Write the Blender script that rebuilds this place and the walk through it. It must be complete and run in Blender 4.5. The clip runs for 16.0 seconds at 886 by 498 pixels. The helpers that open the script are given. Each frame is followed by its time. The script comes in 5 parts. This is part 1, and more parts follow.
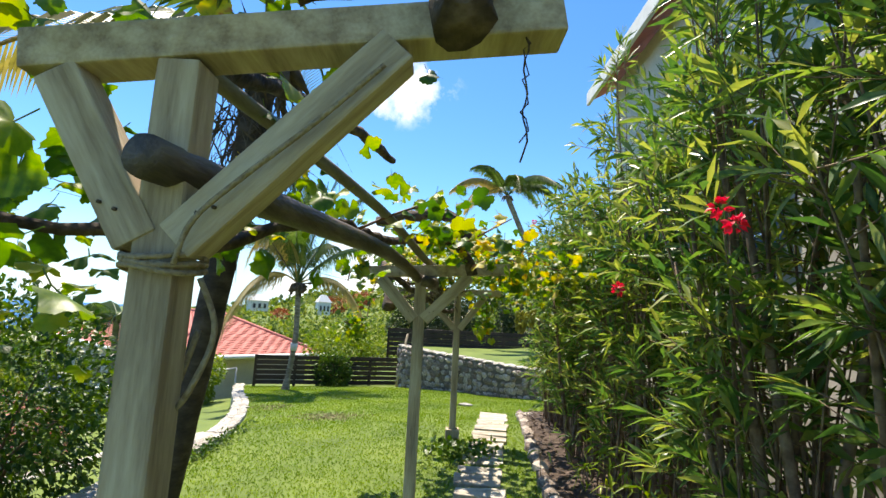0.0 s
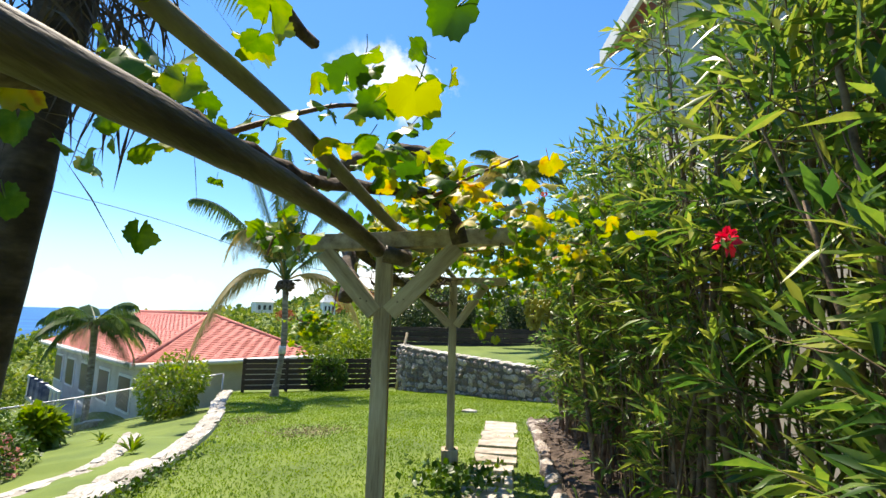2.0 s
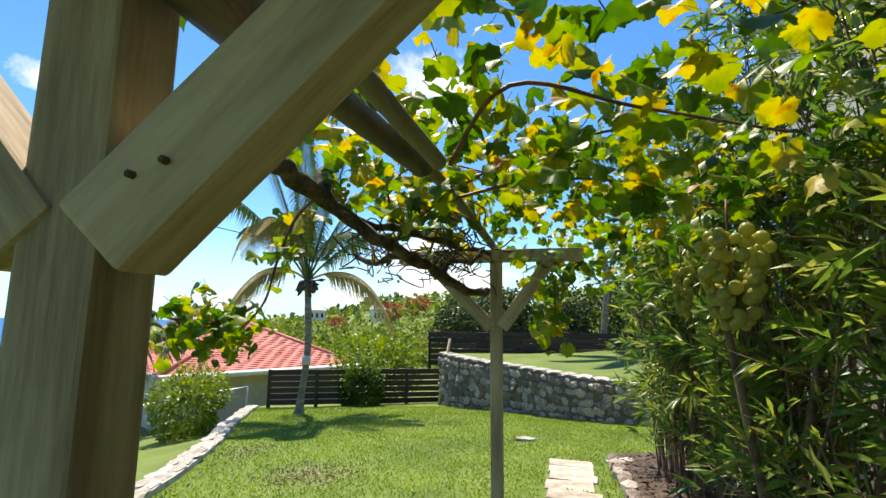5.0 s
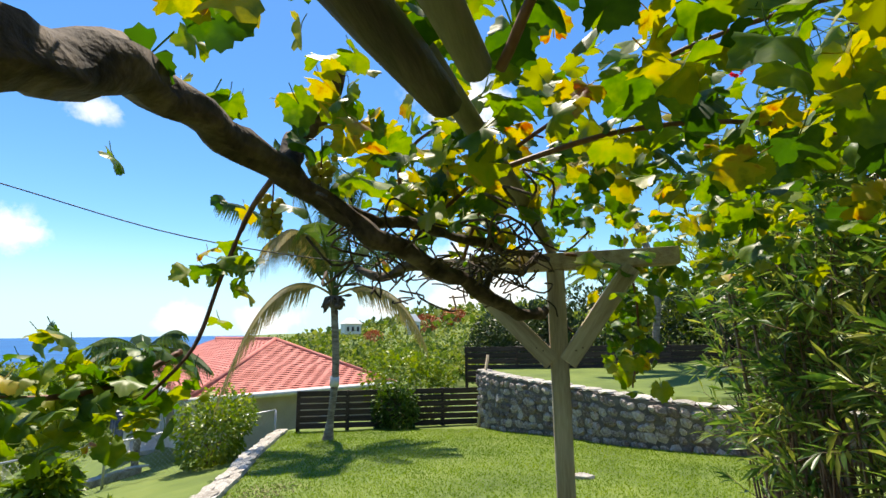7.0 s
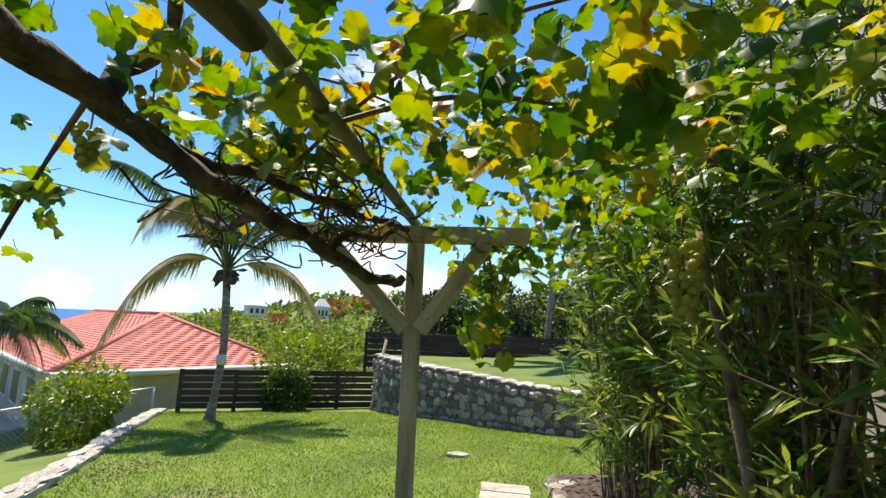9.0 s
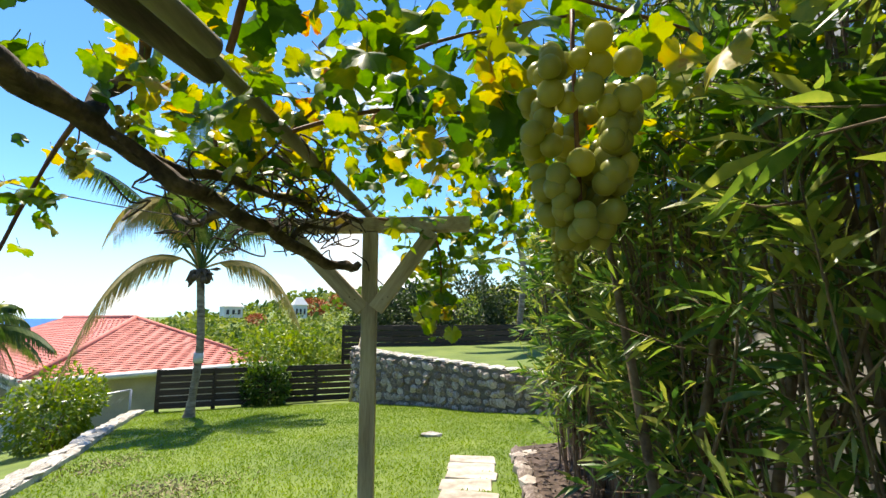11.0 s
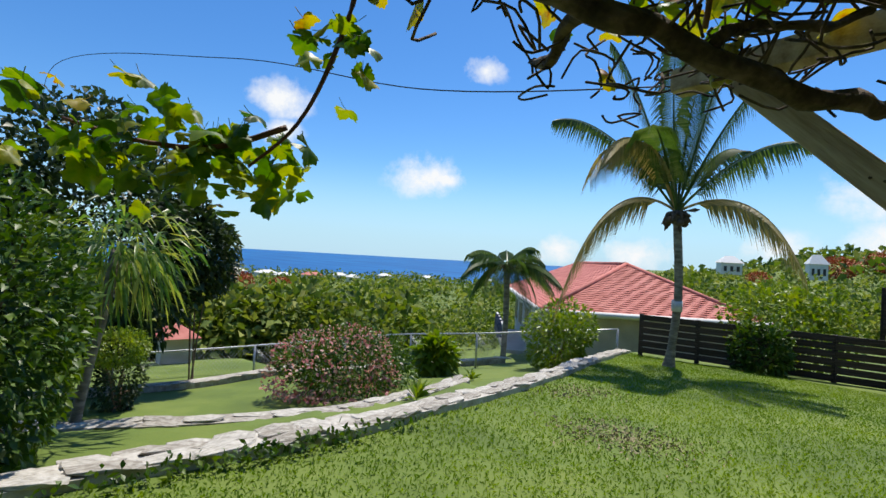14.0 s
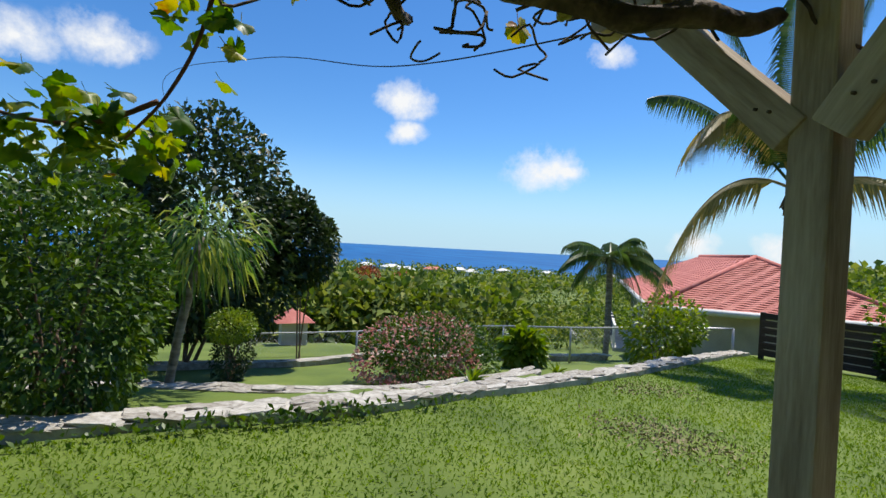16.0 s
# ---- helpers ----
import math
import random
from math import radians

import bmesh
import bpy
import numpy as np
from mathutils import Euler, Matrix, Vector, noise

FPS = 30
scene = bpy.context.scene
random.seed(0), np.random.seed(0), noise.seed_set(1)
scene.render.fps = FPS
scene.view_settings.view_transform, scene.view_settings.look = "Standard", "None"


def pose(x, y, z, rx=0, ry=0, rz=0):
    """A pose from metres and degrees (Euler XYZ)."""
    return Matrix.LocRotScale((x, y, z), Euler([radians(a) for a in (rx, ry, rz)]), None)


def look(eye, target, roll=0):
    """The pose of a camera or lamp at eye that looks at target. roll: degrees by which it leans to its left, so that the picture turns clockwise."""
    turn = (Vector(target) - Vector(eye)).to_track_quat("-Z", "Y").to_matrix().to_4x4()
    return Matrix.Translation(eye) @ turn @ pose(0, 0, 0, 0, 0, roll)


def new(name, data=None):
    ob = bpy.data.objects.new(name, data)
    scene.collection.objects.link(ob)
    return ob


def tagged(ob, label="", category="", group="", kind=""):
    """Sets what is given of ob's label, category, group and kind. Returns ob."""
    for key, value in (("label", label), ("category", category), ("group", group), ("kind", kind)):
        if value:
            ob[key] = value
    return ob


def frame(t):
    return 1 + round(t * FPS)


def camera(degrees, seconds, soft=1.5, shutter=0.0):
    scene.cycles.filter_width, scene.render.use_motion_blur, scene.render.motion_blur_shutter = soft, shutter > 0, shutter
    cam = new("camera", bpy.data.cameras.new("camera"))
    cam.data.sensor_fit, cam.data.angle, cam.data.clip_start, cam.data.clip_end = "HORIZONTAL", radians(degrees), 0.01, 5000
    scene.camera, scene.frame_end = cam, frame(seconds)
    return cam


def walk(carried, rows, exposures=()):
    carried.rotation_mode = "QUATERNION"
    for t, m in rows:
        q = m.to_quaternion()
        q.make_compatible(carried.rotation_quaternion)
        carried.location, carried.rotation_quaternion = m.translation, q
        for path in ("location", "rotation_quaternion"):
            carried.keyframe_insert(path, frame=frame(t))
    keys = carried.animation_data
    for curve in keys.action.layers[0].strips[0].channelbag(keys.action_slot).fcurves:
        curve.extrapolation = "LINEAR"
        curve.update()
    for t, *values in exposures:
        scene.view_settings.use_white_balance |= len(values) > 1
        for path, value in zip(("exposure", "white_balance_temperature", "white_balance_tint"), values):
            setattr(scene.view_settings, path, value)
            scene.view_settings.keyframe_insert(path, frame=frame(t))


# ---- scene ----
cam = camera(84.8, 16.0)
ROWS = [
    (0.0, 0.027, 0.213, 1.578, -0.32, 8.10, -2.83),
    (0.5, 0.110, 0.494, 1.570, 0.22, 7.98, -2.64),
    (1.0, 0.091, 0.777, 1.582, 0.25, 7.79, -1.94),
    (1.5, 0.166, 1.102, 1.549, 0.43, 7.91, -1.99),
    (2.0, 0.187, 1.410, 1.553, 0.46, 7.80, -1.49),
    (2.5, 0.190, 1.689, 1.546, 1.04, 7.86, -1.04),
    (3.0, 0.241, 2.005, 1.533, 1.00, 7.92, -1.23),
    (3.5, 0.219, 2.390, 1.489, 1.05, 7.90, -0.89),
    (4.0, 0.233, 2.725, 1.458, 1.82, 8.19, -0.69),
    (4.5, 0.289, 3.066, 1.512, 3.50, 8.26, -0.94),
    (5.0, 0.260, 3.397, 1.490, 6.39, 8.35, -0.60),
    (7.5, 0.132, 4.361, 1.608, 10.55, 9.85, 0.61),
    (8.0, 0.240, 4.414, 1.577, 7.41, 9.82, -0.50),
    (8.5, 0.330, 4.375, 1.547, 3.59, 9.11, -1.53),
    (9.0, 0.407, 4.243, 1.488, 0.16, 8.59, -2.38),
    (11.5, 0.562, 3.913, 1.381, -2.26, 7.23, 0.14),
    (12.0, 0.504, 4.139, 1.327, 9.34, 6.01, -0.72),
    (12.5, 0.401, 4.286, 1.283, 25.67, 4.70, -3.89),
    (13.0, 0.370, 4.500, 1.302, 37.41, 2.43, -3.74),
    (13.5, 0.412, 4.775, 1.270, 45.76, 0.97, -3.42),
    (14.0, 0.460, 4.966, 1.241, 51.88, 0.99, -3.22),
    (14.5, 0.453, 5.124, 1.230, 56.32, 0.75, -3.48),
    (15.0, 0.563, 5.285, 1.208, 61.36, 0.51, -3.13),
    (15.5, 0.719, 5.420, 1.236, 65.38, -0.02, -3.05),
    (16.0, 0.833, 5.596, 1.183, 65.97, -0.36, -3.08),
]
EXPOSURES = [(0.0, 1.0, 7300, 10), (2.0, 0.93, 7300, 10), (4.5, 0.85, 7300, 10), (8.0, 0.7, 7300, 10), (9.0, 0.75, 7300, 10), (11.5, 1.0, 7300, 10), (12.5, 0.82, 7100, 10), (13.5, 0.2, 6600, 10), (16.0, 0.15, 6600, 10)]
walk(cam, [(t, pose(x, y, z, 90 + pitch, roll, yaw)) for t, x, y, z, yaw, pitch, roll in ROWS], EXPOSURES)

# ---- light ----
SUN_TO = Vector((-0.30, 0.52, 1.3)).normalized()
sun = new("sun", bpy.data.lights.new("sun", "SUN"))
sun.data.energy, sun.data.angle, sun.data.color = 5.0, radians(0.55), (1.0, 0.95, 0.87)
sun.matrix_world = look((0, 0, 30), Vector((0, 0, 30)) - SUN_TO)

world = bpy.data.worlds.new("world")
scene.world = world
world.use_nodes = True
wn, wl = world.node_tree.nodes, world.node_tree.links
wn.clear()
sky = wn.new("ShaderNodeTexSky")
sky.sky_type, sky.sun_disc = "NISHITA", False
sky.sun_elevation = math.asin(SUN_TO.z)
sky.sun_rotation = math.atan2(SUN_TO.x, SUN_TO.y)
sky.air_density, sky.dust_density, sky.ozone_density, sky.altitude = 1.0, 0.15, 3.0, 40
coord = wn.new("ShaderNodeTexCoord")
wisp = wn.new("ShaderNodeTexNoise")
wisp.inputs["Scale"].default_value, wisp.inputs["Detail"].default_value, wisp.inputs["Roughness"].default_value = 15.0, 8.0, 0.62
wl.new(coord.outputs["Generated"], wisp.inputs["Vector"])
# cumulus: direction, angular radius (radians)
CLOUDS = [((-0.912, 0.309, 0.283), 0.085), ((-0.90, 0.31, 0.215), 0.055), ((-0.803, 0.574, 0.16), 0.105), ((-0.77, 0.60, 0.155), 0.05), ((-0.115, 0.889, 0.443), 0.15), ((-0.15, 0.90, 0.42), 0.1), ((-0.70, 0.63, 0.37), 0.06),
          ((-0.16, 0.978, 0.137), 0.11), ((-0.914, -0.297, 0.276), 0.08), ((-0.934, -0.195, 0.30), 0.085), ((-0.14, 0.988, 0.057), 0.1), ((-0.05, 0.99, 0.08), 0.12), ((-0.3, 0.95, 0.04), 0.08), ((-0.62, 0.78, 0.03), 0.07), ((-0.50, 0.86, 0.025), 0.09)]
total = None
for way, size in CLOUDS:
    d = wn.new("ShaderNodeVectorMath")
    d.operation = "DISTANCE"
    v = Vector(way).normalized()
    d.inputs[1].default_value = v
    squash = wn.new("ShaderNodeVectorMath")
    squash.operation = "MULTIPLY"
    squash.inputs[1].default_value = (1, 1, 1.7)
    d.inputs[1].default_value = (v.x, v.y, v.z * 1.7)
    wl.new(coord.outputs["Generated"], squash.inputs[0])
    wl.new(squash.outputs[0], d.inputs[0])
    r = wn.new("ShaderNodeMapRange")
    r.inputs["From Min"].default_value, r.inputs["From Max"].default_value = size, 0.0
    r.inputs["To Min"].default_value, r.inputs["To Max"].default_value = 0.0, 0.5
    wl.new(d.outputs["Value"], r.inputs["Value"])
    if total is None:
        total = r.outputs[0]
    else:
        m = wn.new("ShaderNodeMath")
        m.operation = "MAXIMUM"
        wl.new(total, m.inputs[0])
        wl.new(r.outputs[0], m.inputs[1])
        total = m.outputs[0]
add = wn.new("ShaderNodeMath")
add.operation = "ADD"
wl.new(total, add.inputs[0])
wl.new(wisp.outputs[0], add.inputs[1])
edge = wn.new("ShaderNodeMapRange")
edge.inputs["From Min"].default_value, edge.inputs["From Max"].default_value = 0.6, 0.95
wl.new(add.outputs[0], edge.inputs["Value"])
mix = wn.new("ShaderNodeMixRGB")
mix.inputs[2].default_value = (6.6, 6.8, 7.0, 1)
gate = wn.new("ShaderNodeMath")
gate.operation, gate.use_clamp = "MULTIPLY", True
gate.inputs[1].default_value = 6.0
wl.new(total, gate.inputs[0])
both = wn.new("ShaderNodeMath")
both.operation = "MULTIPLY"
wl.new(gate.outputs[0], both.inputs[0])
wl.new(edge.outputs[0], both.inputs[1])
wl.new(both.outputs[0], mix.inputs[0])
hue = wn.new("ShaderNodeHueSaturation")
hue.inputs["Saturation"].default_value = 1.25
wl.new(sky.outputs[0], hue.inputs["Color"])
tint = wn.new("ShaderNodeMixRGB")
tint.blend_type, tint.inputs[0].default_value, tint.inputs[2].default_value = "MULTIPLY", 1.0, (0.78, 0.94, 1.09, 1)
wl.new(hue.outputs[0], tint.inputs[1])
sep = wn.new("ShaderNodeSeparateXYZ")
wl.new(coord.outputs["Generated"], sep.inputs[0])
low = wn.new("ShaderNodeMapRange")
low.interpolation_type = "SMOOTHSTEP"
low.inputs["From Min"].default_value, low.inputs["From Max"].default_value = 0.2, 0.0
low.inputs["To Min"].default_value, low.inputs["To Max"].default_value = 0.0, 0.85
wl.new(sep.outputs["Z"], low.inputs["Value"])
haze = wn.new("ShaderNodeMixRGB")
haze.inputs[2].default_value = (3.3, 5.2, 6.7, 1)
wl.new(low.outputs[0], haze.inputs[0])
wl.new(tint.outputs[0], haze.inputs[1])
wl.new(haze.outputs[0], mix.inputs[1])
back = wn.new("ShaderNodeBackground")
back.inputs["Strength"].default_value = 0.125
wl.new(mix.outputs[0], back.inputs["Color"])
wl.new(back.outputs[0], wn.new("ShaderNodeOutputWorld").inputs["Surface"])


# ---- materials ----
def material(name, colors, rough=0.8, scale=8.0, bump=0.2, bscale=40.0, through_light=0.0, stretch=(1, 1, 1), metal=0.0, spec=0.4, vary=0.0, island=False, detail=6.0):
    """Colours spread by noise at two scales, fine relief, and a share of translucency for leaves."""
    m = bpy.data.materials.new(name)
    m.use_nodes = True
    n, l = m.node_tree.nodes, m.node_tree.links
    b = n["Principled BSDF"]
    b.inputs["Roughness"].default_value, b.inputs["Metallic"].default_value = rough, metal
    b.inputs["Specular IOR Level"].default_value = spec
    tc, mp = n.new("ShaderNodeTexCoord"), n.new("ShaderNodeMapping")
    mp.inputs["Scale"].default_value = stretch
    l.new(tc.outputs["Object"], mp.inputs["Vector"])
    a, f = n.new("ShaderNodeTexNoise"), n.new("ShaderNodeTexNoise")
    a.inputs["Scale"].default_value, a.inputs["Detail"].default_value = scale, detail
    f.inputs["Scale"].default_value, f.inputs["Detail"].default_value = bscale, 4.0
    l.new(mp.outputs[0], a.inputs["Vector"])
    l.new(mp.outputs[0], f.inputs["Vector"])
    s = n.new("ShaderNodeMath")
    s.operation, s.inputs[1].default_value = "MULTIPLY_ADD", 0.35
    l.new(f.outputs[0], s.inputs[0])
    sc = n.new("ShaderNodeMath")
    sc.operation, sc.inputs[1].default_value, sc.inputs[2].default_value = "MULTIPLY_ADD", 1.0, -0.17
    l.new(a.outputs[0], sc.inputs[0])
    l.new(sc.outputs[0], s.inputs[2])
    last = s.outputs[0]
    if vary:
        if island:
            g = n.new("ShaderNodeNewGeometry").outputs["Random Per Island"]
        else:
            g = n.new("ShaderNodeObjectInfo").outputs["Random"]
        v = n.new("ShaderNodeMath")
        v.operation, v.inputs[1].default_value = "MULTIPLY_ADD", vary
        l.new(g, v.inputs[0])
        off = n.new("ShaderNodeMath")
        off.operation, off.inputs[1].default_value = "SUBTRACT", vary / 2
        l.new(last, off.inputs[0])
        l.new(off.outputs[0], v.inputs[2])
        last = v.outputs[0]
    ramp = n.new("ShaderNodeValToRGB")
    ramp.color_ramp.elements[0].position, ramp.color_ramp.elements[1].position = 0.3, 0.72
    while len(ramp.color_ramp.elements) < len(colors):
        ramp.color_ramp.elements.new(0.3 + 0.42 * (len(ramp.color_ramp.elements) - 1) / (len(colors) - 1))
    for e, c in zip(ramp.color_ramp.elements, colors):
        e.color = (*c, 1)
    l.new(last, ramp.inputs[0])
    l.new(ramp.outputs[0], b.inputs["Base Color"])
    if bump:
        bp = n.new("ShaderNodeBump")
        bp.inputs["Strength"].default_value, bp.inputs["Distance"].default_value = bump, 0.02
        l.new(s.outputs[0], bp.inputs["Height"])
        l.new(bp.outputs[0], b.inputs["Normal"])
    if through_light:
        t, mx = n.new("ShaderNodeBsdfTranslucent"), n.new("ShaderNodeMixShader")
        hs = n.new("ShaderNodeHueSaturation")
        hs.inputs["Value"].default_value, hs.inputs["Saturation"].default_value = 1.6, 1.15
        l.new(ramp.outputs[0], hs.inputs["Color"])
        l.new(hs.outputs[0], t.inputs["Color"])
        mx.inputs[0].default_value = through_light
        l.new(b.outputs[0], mx.inputs[1])
        l.new(t.outputs[0], mx.inputs[2])
        l.new(mx.outputs[0], n["Material Output"].inputs["Surface"])
    return m


TIMBER = material("weathered_timber", [(0.24, 0.18, 0.115), (0.4, 0.32, 0.215), (0.52, 0.44, 0.31)], 0.8, 3.0, 0.35, 22, stretch=(6, 6, 0.7), vary=0.1)
TIMBER_X = material("weathered_timber_beam", [(0.24, 0.18, 0.115), (0.4, 0.32, 0.215), (0.52, 0.44, 0.31)], 0.8, 3.0, 0.35, 22, stretch=(0.7, 6, 6), vary=0.1)
KNOT = material("timber_knot", [(0.07, 0.05, 0.03), (0.12, 0.08, 0.05)], 0.8)
POLE = material("dark_pole", [(0.035, 0.025, 0.02), (0.08, 0.06, 0.045), (0.15, 0.12, 0.09)], 0.6, 4, 0.4, 30, stretch=(5, 0.6, 5))
PALE_POLE = material("grey_green_pole", [(0.13, 0.12, 0.085), (0.24, 0.22, 0.16)], 0.7, 5, 0.3, 30, stretch=(5, 0.6, 5))
BARK = material("vine_bark", [(0.02, 0.013, 0.009), (0.07, 0.048, 0.034), (0.15, 0.11, 0.08)], 0.9, 14, 0.9, 55)
CANE = material("vine_cane", [(0.10, 0.04, 0.025), (0.2, 0.09, 0.05)], 0.6, 20)
ROPE = material("sisal_rope", [(0.2, 0.15, 0.09), (0.36, 0.29, 0.19)], 0.9, 60, 0.6, 150)
WIRE = material("black_wire", [(0.012, 0.012, 0.012), (0.03, 0.03, 0.03)], 0.5)
TRUNK = material("palm_trunk", [(0.11, 0.09, 0.07), (0.22, 0.19, 0.155), (0.33, 0.3, 0.25)], 0.9, 6, 0.6, 26, stretch=(1, 1, 3))
DARKTRUNK = material("dark_palm_trunk", [(0.02, 0.014, 0.011), (0.05, 0.035, 0.027), (0.10, 0.075, 0.06)], 0.85, 7, 0.6, 30, stretch=(1, 1, 2))
FROND = material("palm_frond", [(0.035, 0.07, 0.014), (0.07, 0.12, 0.025), (0.13, 0.17, 0.05)], 0.4, 3, 0, through_light=0.3, vary=0.25, island=True)
FROND_DRY = material("dry_palm_frond", [(0.16, 0.15, 0.04), (0.3, 0.25, 0.08), (0.36, 0.27, 0.12)], 0.5, 3, 0, through_light=0.3, vary=0.3, island=True)
HUSK = material("brown_husk", [(0.05, 0.035, 0.022), (0.14, 0.1, 0.07)], 0.9, 12, 0.4)
BANDED = material("white_band", [(0.5, 0.49, 0.46), (0.7, 0.69, 0.66)], 0.7, 14)
GRASS = material("lawn", [(0.075, 0.115, 0.015), (0.11, 0.16, 0.02), (0.15, 0.195, 0.032)], 0.85, 1.1, 0.3, 60, vary=0.0)
BLADE = material("grass_blade", [(0.095, 0.165, 0.018), (0.155, 0.235, 0.024), (0.225, 0.3, 0.04)], 0.6, 0.8, 0, through_light=0.4, vary=0.3, island=True, spec=0.2)
DRYBLADE = material("dry_grass", [(0.22, 0.17, 0.09), (0.34, 0.28, 0.16)], 0.8, 1, 0, vary=0.3, island=True)
STONE = material("limestone", [(0.13, 0.095, 0.075), (0.28, 0.225, 0.185), (0.46, 0.4, 0.34)], 0.9, 5, 0.7, 24, vary=0.45)
PALESTONE = material("pale_kerb_stone", [(0.25, 0.22, 0.18), (0.42, 0.39, 0.335), (0.56, 0.53, 0.47)], 0.9, 6, 0.6, 28, vary=0.25)
SLAB = material("stepping_slab", [(0.26, 0.22, 0.17), (0.4, 0.345, 0.275), (0.5, 0.45, 0.38)], 0.9, 6, 0.5, 30, vary=0.2)
MORTAR = material("mortar", [(0.09, 0.075, 0.062), (0.19, 0.165, 0.14)], 0.95, 8, 0.6)
MULCH = material("bed_soil", [(0.03, 0.02, 0.014), (0.075, 0.05, 0.036), (0.12, 0.085, 0.065)], 0.95, 9, 0.8, 45)
BOARD = material("dark_stained_board", [(0.022, 0.014, 0.011), (0.045, 0.028, 0.021), (0.075, 0.048, 0.036)], 0.65, 5, 0.3, 30, stretch=(0.5, 3, 6), vary=0.3)
VINE = material("vine_leaf", [(0.04, 0.095, 0.014), (0.075, 0.15, 0.018), (0.16, 0.24, 0.025), (0.26, 0.28, 0.03)], 0.45, 4, 0.15, 50, through_light=0.42, vary=0.35)
VINE_MASS = material("vine_leaf_mass", [(0.04, 0.095, 0.014), (0.075, 0.15, 0.018), (0.16, 0.24, 0.025), (0.26, 0.28, 0.03)], 0.45, 4, 0.1, 50, through_light=0.42, vary=0.4, island=True)
AUTUMN = material("yellow_red_vine_leaf", [(0.14, 0.18, 0.025), (0.36, 0.33, 0.03), (0.42, 0.32, 0.035), (0.3, 0.09, 0.03)], 0.5, 14, 0.15, 50, through_light=0.42, vary=0.3)
GRAPE = material("green_grape", [(0.2, 0.24, 0.045), (0.33, 0.34, 0.07), (0.42, 0.36, 0.09)], 0.35, 9, 0, through_light=0.4, vary=0.3, island=True)
OLEANDER = material("oleander_leaf", [(0.045, 0.10, 0.025), (0.095, 0.17, 0.036), (0.17, 0.24, 0.05), (0.29, 0.31, 0.075)], 0.34, 2.0, 0, through_light=0.42, vary=0.45, island=True, spec=0.35)
STEM = material("shrub_stem", [(0.07, 0.045, 0.028), (0.16, 0.105, 0.065), (0.25, 0.18, 0.115)], 0.85, 14, 0.5, 50)
PINK = material("red_oleander_petal", [(0.5, 0.015, 0.04), (0.7, 0.035, 0.07)], 0.5, 20, 0, through_light=0.3)
GLOSSY = material("glossy_shrub_leaf", [(0.022, 0.055, 0.01), (0.055, 0.11, 0.013), (0.12, 0.18, 0.02)], 0.42, 2, 0, through_light=0.25, vary=0.3, island=True, spec=0.3)
LIME = material("lime_shrub_leaf", [(0.09, 0.15, 0.015), (0.16, 0.23, 0.025), (0.26, 0.3, 0.04)], 0.4, 2, 0, through_light=0.35, vary=0.3, island=True)
DULL = material("dark_tree_leaf", [(0.015, 0.032, 0.01), (0.035, 0.06, 0.016), (0.065, 0.095, 0.025)], 0.45, 1.5, 0, through_light=0.2, vary=0.3, island=True)
ROSY = material("rosy_blossom", [(0.42, 0.13, 0.14), (0.58, 0.27, 0.25), (0.55, 0.38, 0.3)], 0.6, 5, 0, through_light=0.3, vary=0.4, island=True)
FLAME = material("flame_tree_blossom", [(0.34, 0.07, 0.015), (0.5, 0.13, 0.03)], 0.6, 1, 0, vary=0.3, island=True)
WOODS = material("far_woods", [(0.06, 0.1, 0.017), (0.12, 0.175, 0.026), (0.19, 0.24, 0.035), (0.27, 0.29, 0.065)], 0.8, 0.08, 0.0, 1.5, through_light=0.25, vary=0.55, island=True)
SEA = material("sea_water", [(0.006, 0.075, 0.22), (0.008, 0.105, 0.29), (0.014, 0.15, 0.36)], 0.6, 0.004, 0.2, 0.4, stretch=(1, 4, 1), spec=0.12)
TILE = material("red_roof_tile", [(0.42, 0.115, 0.085), (0.52, 0.16, 0.125), (0.58, 0.21, 0.165)], 0.75, 2.5, 0.3, 14, vary=0.12)
PLASTER = material("cream_plaster", [(0.42, 0.39, 0.34), (0.5, 0.47, 0.42), (0.57, 0.545, 0.5)], 0.9, 1.5, 0.25, 30)
WHITE = material("white_trim", [(0.62, 0.61, 0.58), (0.75, 0.74, 0.71)], 0.7, 5, 0.1)
BLUE = material("blue_shutter_paint", [(0.05, 0.13, 0.3), (0.08, 0.18, 0.38)], 0.5, 8, 0.15)
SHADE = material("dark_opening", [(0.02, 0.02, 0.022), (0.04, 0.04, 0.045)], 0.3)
STEEL = material("galvanised_steel", [(0.35, 0.36, 0.37), (0.5, 0.51, 0.52)], 0.45, 12, 0.1, metal=0.7)
CLOTH = material("drying_cloth", [(0.05, 0.06, 0.12), (0.25, 0.24, 0.3)], 0.9, 3, 0.2, vary=0.6)
ASPHALT = material("grey_yard", [(0.2, 0.19, 0.17), (0.3, 0.29, 0.27)], 0.9, 2, 0.3)
GLASS = material("dim_window_glass", [(0.03, 0.04, 0.05), (0.06, 0.08, 0.10)], 0.1, 2, 0, spec=0.6)


# ---- mesh helpers ----
def mesh_of(name, verts, faces, mat, smooth=False):
    me = bpy.data.meshes.new(name)
    me.from_pydata([tuple(v) for v in verts], [], [tuple(f) for f in faces])
    me.materials.append(mat)
    if smooth:
        me.shade_smooth()
    me.update()
    return me


def add_part(name, me, parent, label="", m=None, kind=""):
    ob = new(name, me)
    if parent is not None:
        ob.parent = parent
    if m is not None:
        ob.matrix_basis = m
    return tagged(ob, label, kind=kind)


